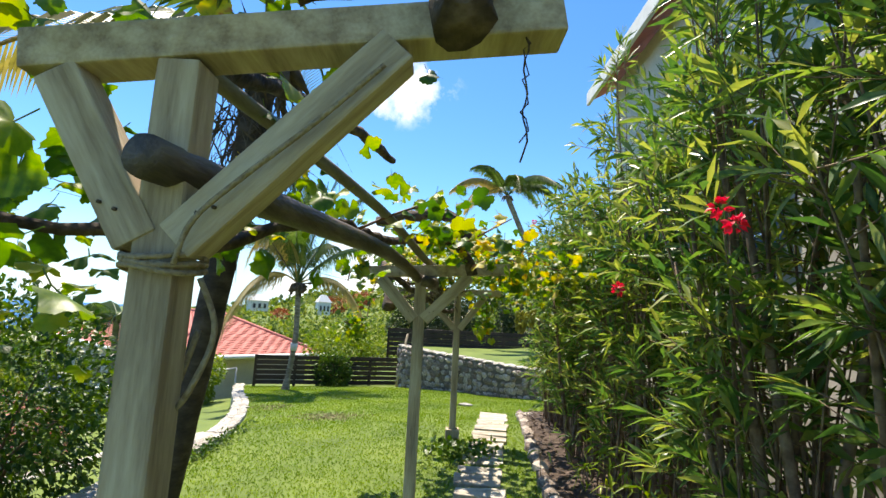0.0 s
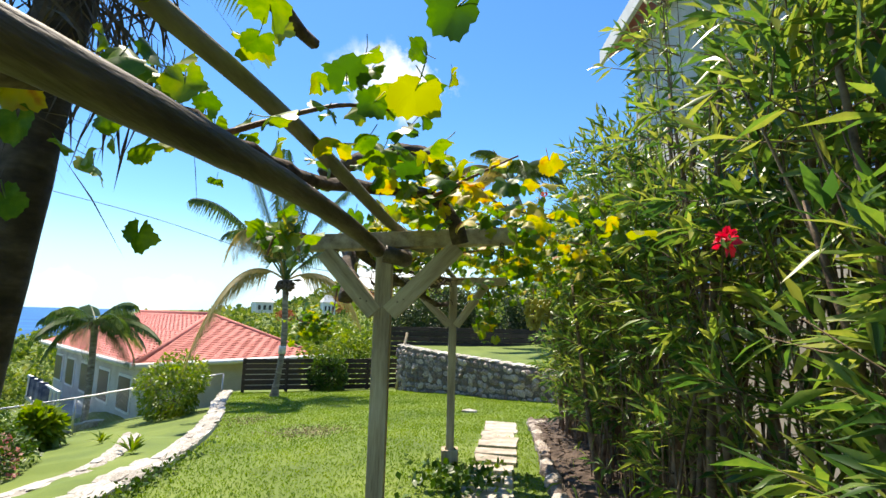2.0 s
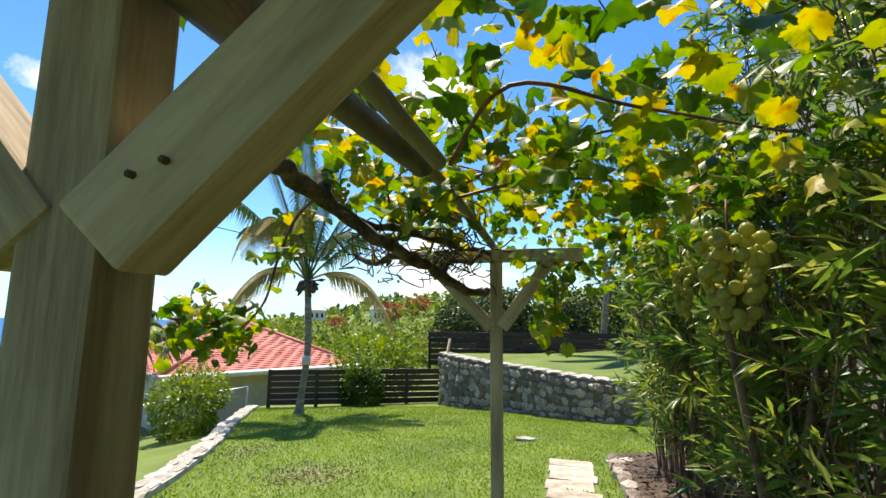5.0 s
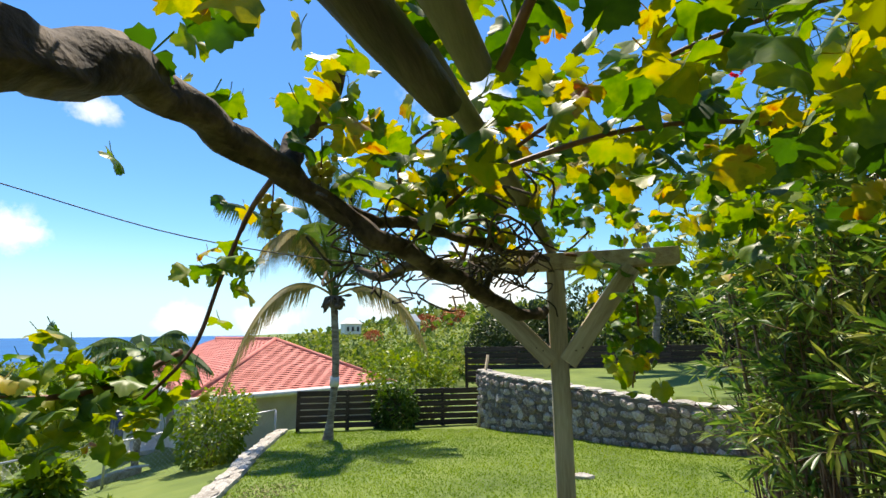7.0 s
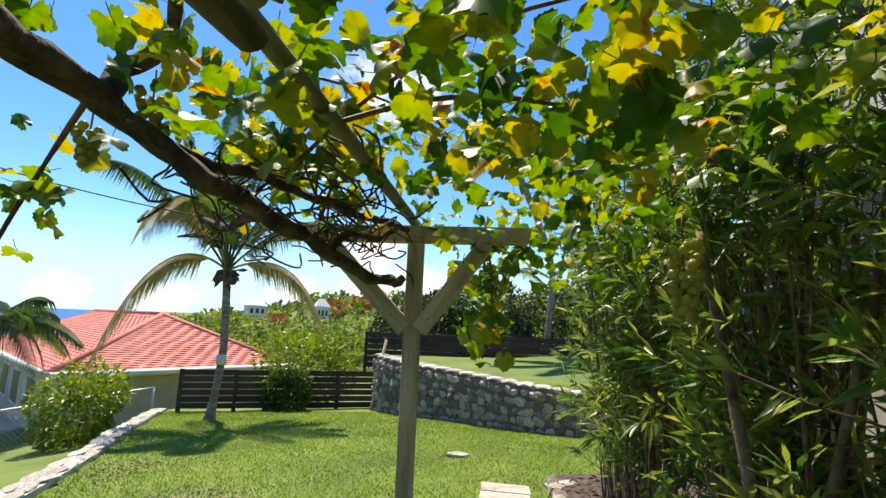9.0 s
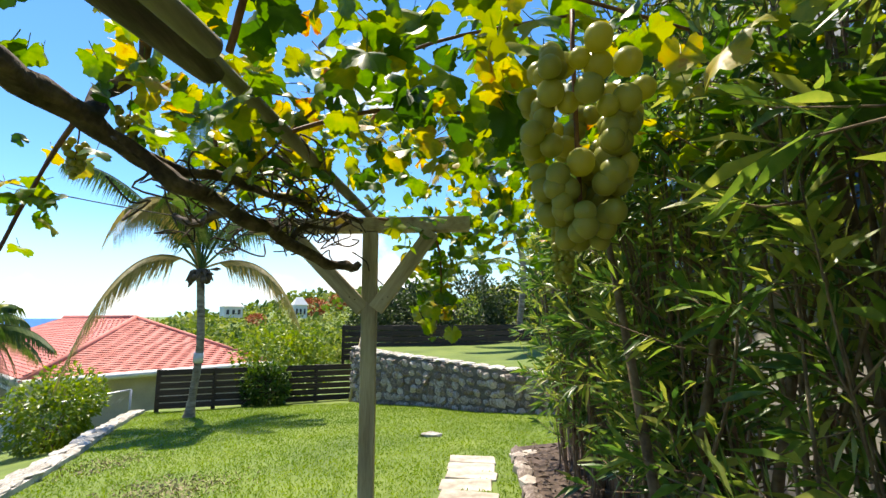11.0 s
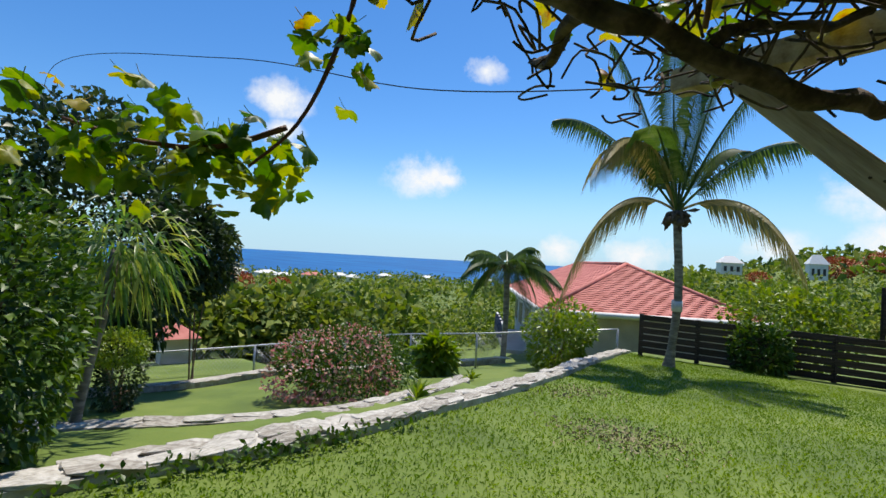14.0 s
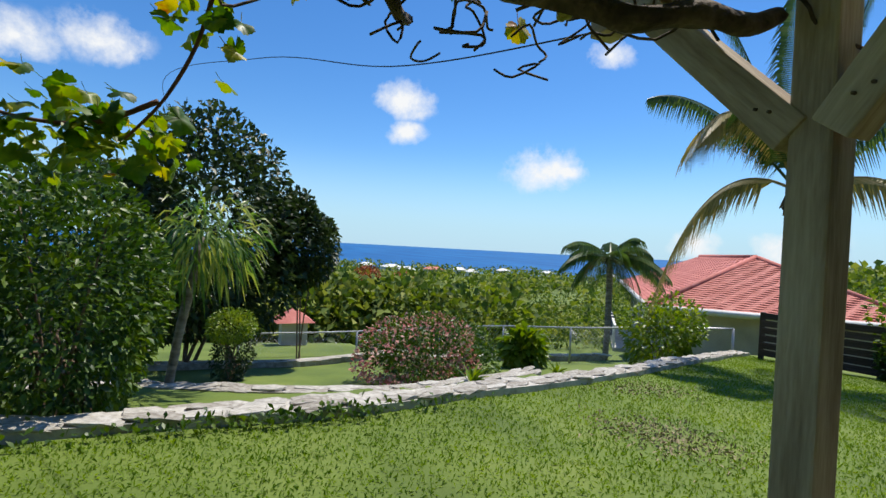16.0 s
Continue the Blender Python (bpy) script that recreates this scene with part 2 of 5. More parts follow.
def thing(name, label, category, at=(0, 0, 0), group="", kind=""):
    e = new(name)
    e.location = at
    e.empty_display_size = 0.1
    return tagged(e, label, category, group, kind)


def box(sx, sy, sz, bev=0.004, name="box", mat=TIMBER, jitter=0.0):
    bm = bmesh.new()
    bmesh.ops.create_cube(bm, size=1)
    for v in bm.verts:
        v.co = Vector((v.co.x * sx, v.co.y * sy, v.co.z * sz)) + Vector((random.uniform(-1, 1), random.uniform(-1, 1), random.uniform(-1, 1))) * jitter
    if bev:
        bmesh.ops.bevel(bm, geom=bm.edges[:], offset=bev, segments=2, affect="EDGES", profile=0.6)
    me = bpy.data.meshes.new(name)
    bm.to_mesh(me)
    bm.free()
    me.materials.append(mat)
    return me


def tube_data(points, radii, sides=8, rough=0.0, caps=True, start=0):
    pts = [Vector(p) for p in points]
    verts, faces = [], []
    up = Vector((0.3, 0.2, 0.9)).normalized()
    for i, p in enumerate(pts):
        d = (pts[min(i + 1, len(pts) - 1)] - pts[max(i - 1, 0)]).normalized()
        a = d.cross(up)
        a = a.normalized() if a.length > 0.05 else d.cross(Vector((1, 0, 0))).normalized()
        b = d.cross(a)
        r = radii[i] if hasattr(radii, "__len__") else radii
        for k in range(sides):
            w = 2 * math.pi * k / sides
            q = r * (1 + rough * (noise.noise(Vector((p.x * 9 + 3 * math.cos(w), p.y * 9 + 3 * math.sin(w), p.z * 9))) * 1.5))
            verts.append(p + a * math.cos(w) * q + b * math.sin(w) * q)
    for i in range(len(pts) - 1):
        for k in range(sides):
            j = (k + 1) % sides
            faces.append([start + v for v in (i * sides + k, i * sides + j, (i + 1) * sides + j, (i + 1) * sides + k)])
    if caps:
        faces.append([start + k for k in range(sides)][::-1])
        faces.append([start + (len(pts) - 1) * sides + k for k in range(sides)])
    return verts, faces


def tubes(name, lines, mat, sides=8, rough=0.0):
    V, F = [], []
    for pts, r in lines:
        v, f = tube_data(pts, r, sides, rough, True, len(V))
        V += v
        F += f
    return mesh_of(name, V, F, mat, True)


def spline(points, n=6):
    """Points on a smooth line through the given ones."""
    P = [Vector(p) for p in points]
    out = []
    for i in range(len(P) - 1):
        a, b, c, d = P[max(i - 1, 0)], P[i], P[i + 1], P[min(i + 2, len(P) - 1)]
        for k in range(n):
            t = k / n
            out.append(0.5 * ((2 * b) + (c - a) * t + (2 * a - 5 * b + 4 * c - d) * t * t + (3 * b - a - 3 * c + d) * t ** 3))
    out.append(P[-1])
    return out


rng = np.random.default_rng(5)


def leaf_mass(name, centers, outs, length, width, mat, fold=0.25, droop=0.3, spread=0.7):
    """Many pointed leaves, each four triangles with a folded rib."""
    c = np.asarray(centers, float)
    n = len(c)
    o = np.asarray(outs, float) + rng.normal(0, spread, (n, 3))
    o /= np.linalg.norm(o, axis=1, keepdims=True) + 1e-9
    s = np.cross(o, rng.normal(0, 1, (n, 3)) + np.array([0, 0, 1.2]))
    s /= np.linalg.norm(s, axis=1, keepdims=True) + 1e-9
    nn = np.cross(s, o)
    L = (length * rng.uniform(0.65, 1.25, n))[:, None]
    Wd = (width * rng.uniform(0.75, 1.2, n))[:, None]
    mid = c + o * L * 0.5
    tip = c + o * L - np.array([0, 0, 1]) * L * droop
    v = np.stack([c, mid + s * Wd / 2 + nn * Wd * fold, tip, mid - s * Wd / 2 + nn * Wd * fold, mid], 1).reshape(-1, 3)
    base = np.arange(n)[:, None] * 5
    tri = np.concatenate([base + np.array([[0, 4, 1]]), base + np.array([[1, 4, 2]]), base + np.array([[2, 4, 3]]), base + np.array([[3, 4, 0]])], 0)
    me = bpy.data.meshes.new(name)
    me.vertices.add(len(v))
    me.vertices.foreach_set("co", v.astype(np.float32).ravel())
    me.loops.add(tri.size)
    me.loops.foreach_set("vertex_index", tri.astype(np.int32).ravel())
    me.polygons.add(len(tri))
    me.polygons.foreach_set("loop_start", np.arange(0, tri.size, 3, dtype=np.int32))
    me.polygons.foreach_set("loop_total", np.full(len(tri), 3, dtype=np.int32))
    me.materials.append(mat)
    me.update(calc_edges=True)
    me.validate()
    return me


def blob_points(n, center, radii, shell=0.35, lumps=7, lumpy=0.35):
    """Points near the skin of an uneven crown, with their outward ways."""
    d = rng.normal(0, 1, (n, 3))
    d /= np.linalg.norm(d, axis=1, keepdims=True)
    l = rng.normal(0, 1, (lumps, 3))
    l /= np.linalg.norm(l, axis=1, keepdims=True)
    bump = 1 + lumpy * (np.max(d @ l.T, axis=1) - 0.75) * 1.6
    r = (1 - shell * rng.random(n) ** 1.6) * bump
    return np.asarray(center) + d * r[:, None] * np.asarray(radii), d


# ---- ground ----
KERB = [(-3.1, -6.0), (-2.95, 2.0), (-2.85, 5.1), (-2.8, 6.3), (-2.85, 7.1), (-3.1, 8.1), (-3.4, 9.0), (-4.05, 10.7), (-4.8, 12.4), (-5.5, 14.2), (-6.25, 16.2)]
MID = [(-5.6, -6.0), (-5.0, 3.5), (-4.6, 5.2), (-4.2, 6.3), (-3.98, 7.2), (-4.12, 7.9), (-4.5, 8.8), (-4.95, 9.7)]
LOW = [(-10.2, -6.0), (-10.4, 4.0), (-10.5, 6.6), (-10.7, 9.2), (-10.0, 12.6), (-9.3, 15.0)]
WALL = [(-1.15, 16.9), (-0.6, 16.0), (0.6, 15.0), (1.9, 14.0), (3.2, 13.4), (6.0, 12.8)]


def along(line, y):
    ys = [p[1] for p in line]
    return float(np.interp(y, ys, [p[0] for p in line]))


def ramp01(v):
    v = min(max(v, 0.0), 1.0)
    return v * v * (3 - 2 * v)


def lawn(x, y):
    v = y - 7.5
    s = v if v > 0.5 else (0 if v < -0.5 else (v + 0.5) ** 2 / 2)
    return -0.075 * min(s, 14) + 0.035 * min(x, 0)


def wall_y(x):
    return float(np.interp(x, [p[0] for p in WALL], [p[1] for p in WALL]))


def valley(x, y):
    d = math.hypot(x, y)
    base = float(np.interp(d, [0, 18, 30, 60, 110, 250, 440, 470, 5000], [-1.6, -2.6, -5.0, -9.5, -13.5, -18.0, -21.2, -23.5, -60]))
    b = math.degrees(math.atan2(-x, y))
    hill = float(np.interp(b, [-180, -70, -40, 5, 14, 22, 30, 45, 180], [2.0, 3.0, 4.0, 2.2, 1.6, -0.8, -2.4, -9, -9]))
    if hill > -8:
        up = math.tan(math.radians(hill)) * 230 * ramp01((d - 60) / 170)
        near = float(np.interp(d, [0, 24, 60, 5000], [-1.2, -2.2, -4.0, -4.0]))
        w = ramp01((hill + 8) / 6)
        base = base * (1 - w) + (near + (up - near) * ramp01((d - 60) / 170)) * w
    return base


def ground(x, y):
    kx = along(KERB, y)
    if y > 16.2 and x < 12:
        kx = -6.25
    if x >= kx:
        if y > wall_y(x) and x > -1.15 and y < 30:
            up = 0.38 + 0.02 * (y - 14) + 0.06 * max(x - 2, 0)
            far = ramp01((y - 24) / 6)
            return up * (1 - far) + valley(x, y) * far
        far = ramp01((y - 18) / 8) if x < 6 else 0
        if x > 14:
            far = max(far, ramp01((x - 14) / 20))
        if y < -8:
            far = max(far, ramp01((-8 - y) / 20))
        return lawn(x, y) * (1 - far) + valley(x, y) * far
    mx = along(MID, y)
    if x >= mx and y < 9.7:
        return lawn(x, y) - 0.2
    lx = along(LOW, y)
    z = -0.95 - 0.12 * max(0, mx - x) if y < 9.7 else -0.6 - 0.09 * max(0, y - 9.7) - 0.17 * max(0, kx - x)
    z = max(z, -2.2)
    if y >= 9.7:
        z = min(z, lawn(x, y) - 0.25)
    if x < lx:
        z = max(z, -1.6) if y < 9.7 else z
        w = ramp01((lx - x) / 9)
        z = (z - 0.3) * (1 - w) + valley(x, y) * w
    if y > 15:
        w = ramp01((y - 15) / 7)
        z = z * (1 - w) + valley(x, y) * w
    if y < -6:
        w = ramp01((-6 - y) / 12)
        z = z * (1 - w) + valley(x, y) * w
    return z


def axis(lo, hi, step, reach):
    a = list(np.arange(lo, hi + 1e-6, step))
    s, v, u, down = step, hi, lo, []
    while v < reach:
        s *= 1.16
        v += s
        a.append(v)
    s = step
    while u > -reach:
        s *= 1.16
        u -= s
        down.append(u)
    return down[::-1] + a


GX, GY = axis(-12.0, 5.0, 0.16, 4700), axis(-1.0, 18.5, 0.16, 4700)
gv = []
for yy in GY:
    for xx in GX:
        zz = ground(xx, yy)
        gv.append((xx, yy, zz + 0.025 * noise.noise(Vector((xx * 0.9, yy * 0.9, 0))) * (1 if abs(xx) < 30 else 0)))
nx = len(GX)
gf = [(j * nx + i, j * nx + i + 1, (j + 1) * nx + i + 1, (j + 1) * nx + i) for j in range(len(GY) - 1) for i in range(nx - 1)]
tagged(new("ground", mesh_of("ground", gv, gf, GRASS, True)), "sloping green lawn falling away to a wooded valley", "ground", kind="structure")
tagged(new("water", mesh_of("water", [(-4900, -4900, -22), (4900, -4900, -22), (4900, 4900, -22), (-4900, 4900, -22)], [(0, 1, 2, 3)], SEA)), "deep blue sea out to the horizon", "sea", kind="structure")


# ---- pergola ----
def between(a, b, wx, wy, name, mat, bev=0.006):
    """A squared timber from a to b, in world metres, as a mesh and its pose."""
    a, b = Vector(a), Vector(b)
    d = b - a
    q = d.to_track_quat("Z", "Y")
    return box(wx, wy, d.length, bev, name, mat, 0.0015), Matrix.Translation((a + b) / 2) @ q.to_matrix().to_4x4()


def local(parent, m):
    return Matrix.Translation(-Vector(parent.location)) @ m


def pergola_post(x, y, top, left, right, low, rise, reaches, label, block=False):
    z0 = ground(x, y)
    p = thing("pergola_post", label, "post", (x, y, z0), "pergola posts")
    me, m = between((x, y, z0 - 0.05), (x, y, top - 0.002), 0.082, 0.082, "post", TIMBER)
    add_part("upright", me, p, m=local(p, m))
    me, m = between((x - left, y - 0.004, top + 0.042 - rise * left), (x + right, y + 0.004, top + 0.042 + rise * right), 0.088, 0.08, "beam", TIMBER_X)
    add_part("crossbeam", me, p, m=local(p, Matrix.Translation((0, -0.0, 0)) @ m))
    for sx, reach in ((-1, reaches[0]), (1, reaches[1])):
        me, m = between((x + sx * 0.035, y - 0.012, low), (x + sx * reach, y - 0.012, top - 0.005 + rise * sx * reach), 0.07, 0.085, "brace", TIMBER)
        b = add_part("brace", me, p, m=local(p, m))
        for k in range(2):
            kn = tubes("screw", [([(0, 0.007, 0), (0, 0.014, 0)], 0.004)], KNOT, 6)
            add_part("screw_head", kn, p, m=local(p, pose(x + sx * (0.075 + 0.03 * k), y - 0.0605, low + 0.055 + 0.012 * k)))
    if block:
        add_part("foot_block", box(0.17, 0.17, 0.2, 0.015, "foot", TIMBER), p, "squared timber foot", m=local(p, pose(x, y, z0 + 0.07)))
    return p


pergola_post(-0.5, 1.13, 2.05, 0.31, 0.745, 1.69, 0.13, (0.235, 0.42), "weathered timber pergola post with cross beam and braces, bound with rope")
pergola_post(-0.13, 3.82, 1.875, 0.44, 0.655, 1.557, 0.06, (0.3, 0.36), "weathered grey timber pergola post with braced cross beam on lawn")
pergola_post(0.25, 6.67, 1.88, 0.66, 0.565, 1.445, 0.02, (0.44, 0.35), "weathered grey timber pergola post with braced cross beam on lawn")
foot = thing("timber_foot", "squared timber foot block at the base of a pergola post", "block", (0.25, 6.67, ground(0.25, 6.67)))
for dx, dy in ((-0.068, 0), (0.068, 0), (0, -0.068), (0, 0.068)):
    add_part("cleat", box(0.04 if dx else 0.17, 0.04 if dy else 0.09, 0.22, 0.008, "cleat", TIMBER), foot, m=pose(dx, dy, 0.08))


def pole(points, r0, r1, mat, label):
    pts = spline(points, 8)
    n = len(pts)
    ob = new("pergola_pole", tubes("pole", [(pts, [r0 + (r1 - r0) * i / (n - 1) for i in range(n)])], mat, 14, 0.05))
    return tagged(ob, label, "pole", "pergola poles")


pole([(-0.5, 1.02, 1.83), (-0.37, 1.8, 1.86), (-0.29, 2.5, 1.895), (-0.26, 3.0, 1.915), (-0.21, 3.45, 1.9), (-0.15, 3.72, 1.855)], 0.04, 0.036, POLE, "dark brown round timber pole running between pergola posts")
pole([(-0.62, 1.3, 2.17), (-0.3, 2.6, 2.1), (-0.09, 3.82, 1.99), (0.06, 5.0, 2.03)], 0.024, 0.028, PALE_POLE, "thin weathered round pole lying on the cross beams")
pole([(-0.12, 3.71, 1.84), (-0.045, 3.735, 1.825), (-0.04, 3.92, 1.845), (-0.12, 4.5, 2.02), (-0.03, 5.2, 2.08)], 0.04, 0.042, POLE, "thick dark round pole spliced along the pergola top")
pole([(-0.04, 5.05, 2.1), (0.04, 5.45, 2.06), (0.13, 5.95, 2.02), (0.23, 6.67, 1.99), (0.28, 7.2, 1.985)], 0.026, 0.024, PALE_POLE, "pale grey round pole lying on the cross beams")

# rope round the first post, hook and chain on its beam
rope = thing("rope", "frayed sisal rope wound round timber post and brace", "rope", (-0.5, 1.13, 1.63))
for k in range(3):
    ring = [(0.068 * math.cos(w) * 1.05, 0.068 * math.sin(w) * 1.05, 0.012 * k + 0.006 * math.sin(w * 2 + k) + 0.01) for w in np.linspace(0, 2 * math.pi, 20)]
    add_part("turn", tubes("turn", [(ring, 0.006)], ROPE, 6), rope)
add_part("tail", tubes("tail", [(spline([(0.05, -0.06, 0.02), (0.08, -0.068, 0.1), (0.17, -0.07, 0.19), (0.27, -0.07, 0.28), (0.4, -0.068, 0.41)]), 0.0055)], ROPE, 6), rope)
add_part("loop", tubes("loop", [(spline([(0.07, 0.0, 0.0), (0.1, 0.02, -0.1), (0.06, 0.02, -0.22), (0.02, 0.05, -0.24), (0.05, 0.06, -0.1)]), 0.006)], ROPE, 6), rope)
hook = thing("hanging_wire", "twisted rusty wire hanging from the cross beam", "wire", (0.17, 1.1, 2.14))
add_part("strand", tubes("strand", [([(0.02 * math.sin(k * 1.3) * 0.3, 0.01 * math.cos(k), -0.02 * k) for k in range(14)], 0.002), ([(0.03 * math.sin(k * 2.1) * 0.3, 0.012 * math.cos(k * 1.7), -0.02 * k) for k in range(12)], 0.0016)], BARK, 5), hook)
hook2 = thing("hanging_hook", "small dark metal hook and chain under the cross beam", "hook", (0.45, 3.78, 1.905))
for k in range(6):
    ring = [(0.008 * math.cos(w), 0.003 * (k % 2), -0.014 * k + 0.011 * math.sin(w)) for w in np.linspace(0, 2 * math.pi, 9)]
    add_part("link", tubes("link", [(ring, 0.0022)], WIRE, 5), hook2)

wire = thing("trellis_wire", "thin black slack wire strung beside the pergola", "wire")
add_part("strand", tubes("wire", [(spline([(-0.41, 6.66, 1.9), (-1.5, 6.3, 2.06), (-3.05, 5.75, 2.5), (-6.0, 4.8, 3.0), (-10.6, 4.6, 3.2)], 10), 0.0032)], WIRE, 5), wire)

# ---- grape vine ----
vine = thing("grape_vine", "old grapevine with gnarled trunk, green and yellowing leaves", "grapevine", (0, 0, 0))
TRUNKS = [
    ([(-0.4, 4.3, 1.63), (-0.43, 4.42, 1.77), (-0.49, 4.7, 1.95), (-0.55, 5.0, 2.06), (-0.57, 5.3, 2.06), (-0.47, 5.53, 1.98), (-0.33, 5.66, 1.89), (-0.2, 5.85, 1.81), (-0.05, 6.07, 1.735), (0.08, 6.3, 1.67), (0.17, 6.5, 1.66), (0.19, 6.6, 1.7)], 0.05, 0.018),
    ([(-0.54, 5.42, 2.02), (-0.55, 5.55, 2.16), (-0.5, 5.6, 2.26), (-0.4, 5.5, 2.38)], 0.034, 0.02),
    ([(-0.2, 5.85, 1.81), (-0.3, 5.92, 1.83), (-0.42, 6.0, 1.8), (-0.55, 6.06, 1.84)], 0.022, 0.014),
    ([(-0.4, 5.6, 1.95), (-0.2, 5.95, 1.96), (0.05, 6.3, 1.93), (0.2, 6.55, 1.92)], 0.02, 0.013),
    ([(-0.02, 6.1, 1.75), (0.0, 6.25, 1.86), (0.1, 6.35, 1.82), (0.16, 6.5, 1.9)], 0.014, 0.01),
    ([(-0.35, 1.25, 2.36), (-0.02, 1.18, 2.36), (0.03, 1.05, 2.28), (0.035, 1.03, 2.12)], 0.06, 0.055),
    ([(-0.75, 1.7, 1.75), (-0.5, 2.3, 1.97), (-0.33, 3.05, 2.02), (-0.14, 3.5, 2.1), (0.1, 3.65, 2.1), (0.2, 3.68, 2.02), (0.24, 3.7, 1.9)], 0.022, 0.034),
    ([(-0.5, 3.9, 2.3), (-0.1, 3.7, 2.32), (0.1, 3.6, 2.28), (0.21, 3.55, 2.1)], 0.035, 0.04),
    ([(-1.16, 2.45, 2.3), (-0.85, 2.35, 2.05), (-0.75, 1.7, 1.78), (-1.0, 1.2, 1.75)], 0.02, 0.018),
    ([(-0.3, 3.0, 2.5), (-0.55, 2.2, 2.45), (-0.65, 1.4, 2.2)], 0.022, 0.028),
]
for pts, r0, r1 in TRUNKS:
    s = spline(pts, 7)
    s = [p + Vector((noise.noise(p * 6), noise.noise(p * 6 + Vector((9, 0, 0))), noise.noise(p * 6 + Vector((0, 9, 0))))) * 0.03 for p in s]
    n = len(s)
    add_part("limb", tubes("limb", [(s, [(r0 + (r1 - r0) * i / (n - 1)) * (1 + 0.22 * noise.noise(p * 13)) for i, p in enumerate(s)])], BARK, 12, 0.35), vine)
CANES = [[(-0.53, 5.42, 2.03), (-0.68, 5.53, 1.95), (-0.74, 5.5, 1.75), (-0.75, 5.42, 1.56), (-0.8, 5.32, 1.44)],
         [(-0.77, 5.4, 1.55), (-0.82, 5.25, 1.48), (-0.86, 5.1, 1.47), (-0.9, 4.95, 1.5)],
         [(0.05, 5.6, 2.05), (0.4, 5.5, 2.1), (0.8, 5.6, 2.12), (1.3, 5.8, 2.05)],
         [(0.1, 5.0, 2.02), (0.3, 4.8, 2.2), (0.7, 4.9, 2.16), (1.2, 5.0, 2.1)],
         [(-0.3, 6.1, 1.98), (0.1, 5.7, 2.15), (0.5, 5.3, 2.2), (0.95, 5.1, 2.2)],
         [(-0.05, 3.7, 2.3), (0.25, 3.8, 2.25), (0.5, 4.2, 2.2), (0.9, 4.4, 2.15)],
         [(0.12, 3.4, 2.05), (0.35, 3.5, 2.2), (0.5, 3.6, 2.3)],
         [(-0.4, 2.6, 2.0), (-0.15, 2.75, 2.15), (0.02, 2.9, 2.2)],
         [(0.3, 6.6, 1.95), (0.6, 6.8, 1.9), (0.66, 6.9, 1.6), (0.62, 6.95, 1.3)],
         [(-0.5, 3.7, 1.92), (-0.6, 3.6, 1.9), (-0.62, 3.55, 1.8)],
         [(-0.3, 6.0, 2.0), (-0.32, 5.9, 2.2), (-0.1, 5.8, 2.3), (0.2, 6.0, 2.3)],
         [(-0.15, 6.3, 1.9), (-0.05, 6.2, 2.1), (0.1, 6.3, 2.25)]]
for pts in CANES:
    s = spline(pts, 6)
    add_part("cane", tubes("cane", [(s, [0.009 - 0.005 * i / len(s) for i in range(len(s))])], CANE, 6, 0.1), vine)
# tendrils and twigs round the last post
tw = []
for k in range(80):
    p = Vector((random.uniform(-0.5, 0.2), random.uniform(5.6, 6.6), random.uniform(1.72, 1.98)))
    line = [p]
    for j in range(4):
        line.append(line[-1] + Vector((random.uniform(-0.1, 0.1), random.uniform(-0.1, 0.1), random.uniform(-0.06, 0.08))))
    tw.append((spline(line, 3), 0.004))
add_part("twig_tangle", tubes("twig_tangle", tw, BARK, 5), vine, kind="stuff")


def vine_leaf(mat, seed):
    """A lobed, toothed leaf with a dished blade and a short stalk, about 12 cm across."""
    r_ = random.Random(seed)
    n = 33
    ring = []
    for k in range(n):
        w = -math.pi * 0.93 + 2 * math.pi * 0.93 * k / (n - 1)
        lobe = 0.72 + 0.2 * abs(math.cos(2.5 * w)) ** 0.8 + 0.1 * math.cos(w)
        rad = 0.062 * lobe * (1 + (0.07 if k % 2 else -0.05)) * r_.uniform(0.94, 1.06)
        x, y = rad * math.cos(w), rad * math.sin(w)
        ring.append((x, y, -2.6 * (x * x + y * y) + 0.012 * math.sin(3 * w + seed) - 0.1 * abs(y)))
    verts = [(0, 0, 0.006)] + [(a * 0.55, b * 0.55, c * 0.35 + 0.004) for a, b, c in ring] + ring
    faces = [(0, 1 + k, 2 + k) for k in range(n - 1)] + [(1 + k, 1 + n + k, 2 + n + k, 2 + k) for k in range(n - 1)]
    sv, sf = tube_data([(0, 0, 0.004), (-0.03, 0, 0.012), (-0.06, 0.0, 0.03)], 0.0016, 4, 0, False, len(verts))
    return verts + [tuple(v) for v in sv], faces + sf


LEAF_SHAPES = [vine_leaf(VINE, k) for k in range(4)]
LEAVES = {}
for kname, mt in (("green", VINE), ("autumn", AUTUMN)):
    LEAVES[kname] = [mesh_of("leaf", v, f, mt, True) for v, f in LEAF_SHAPES]
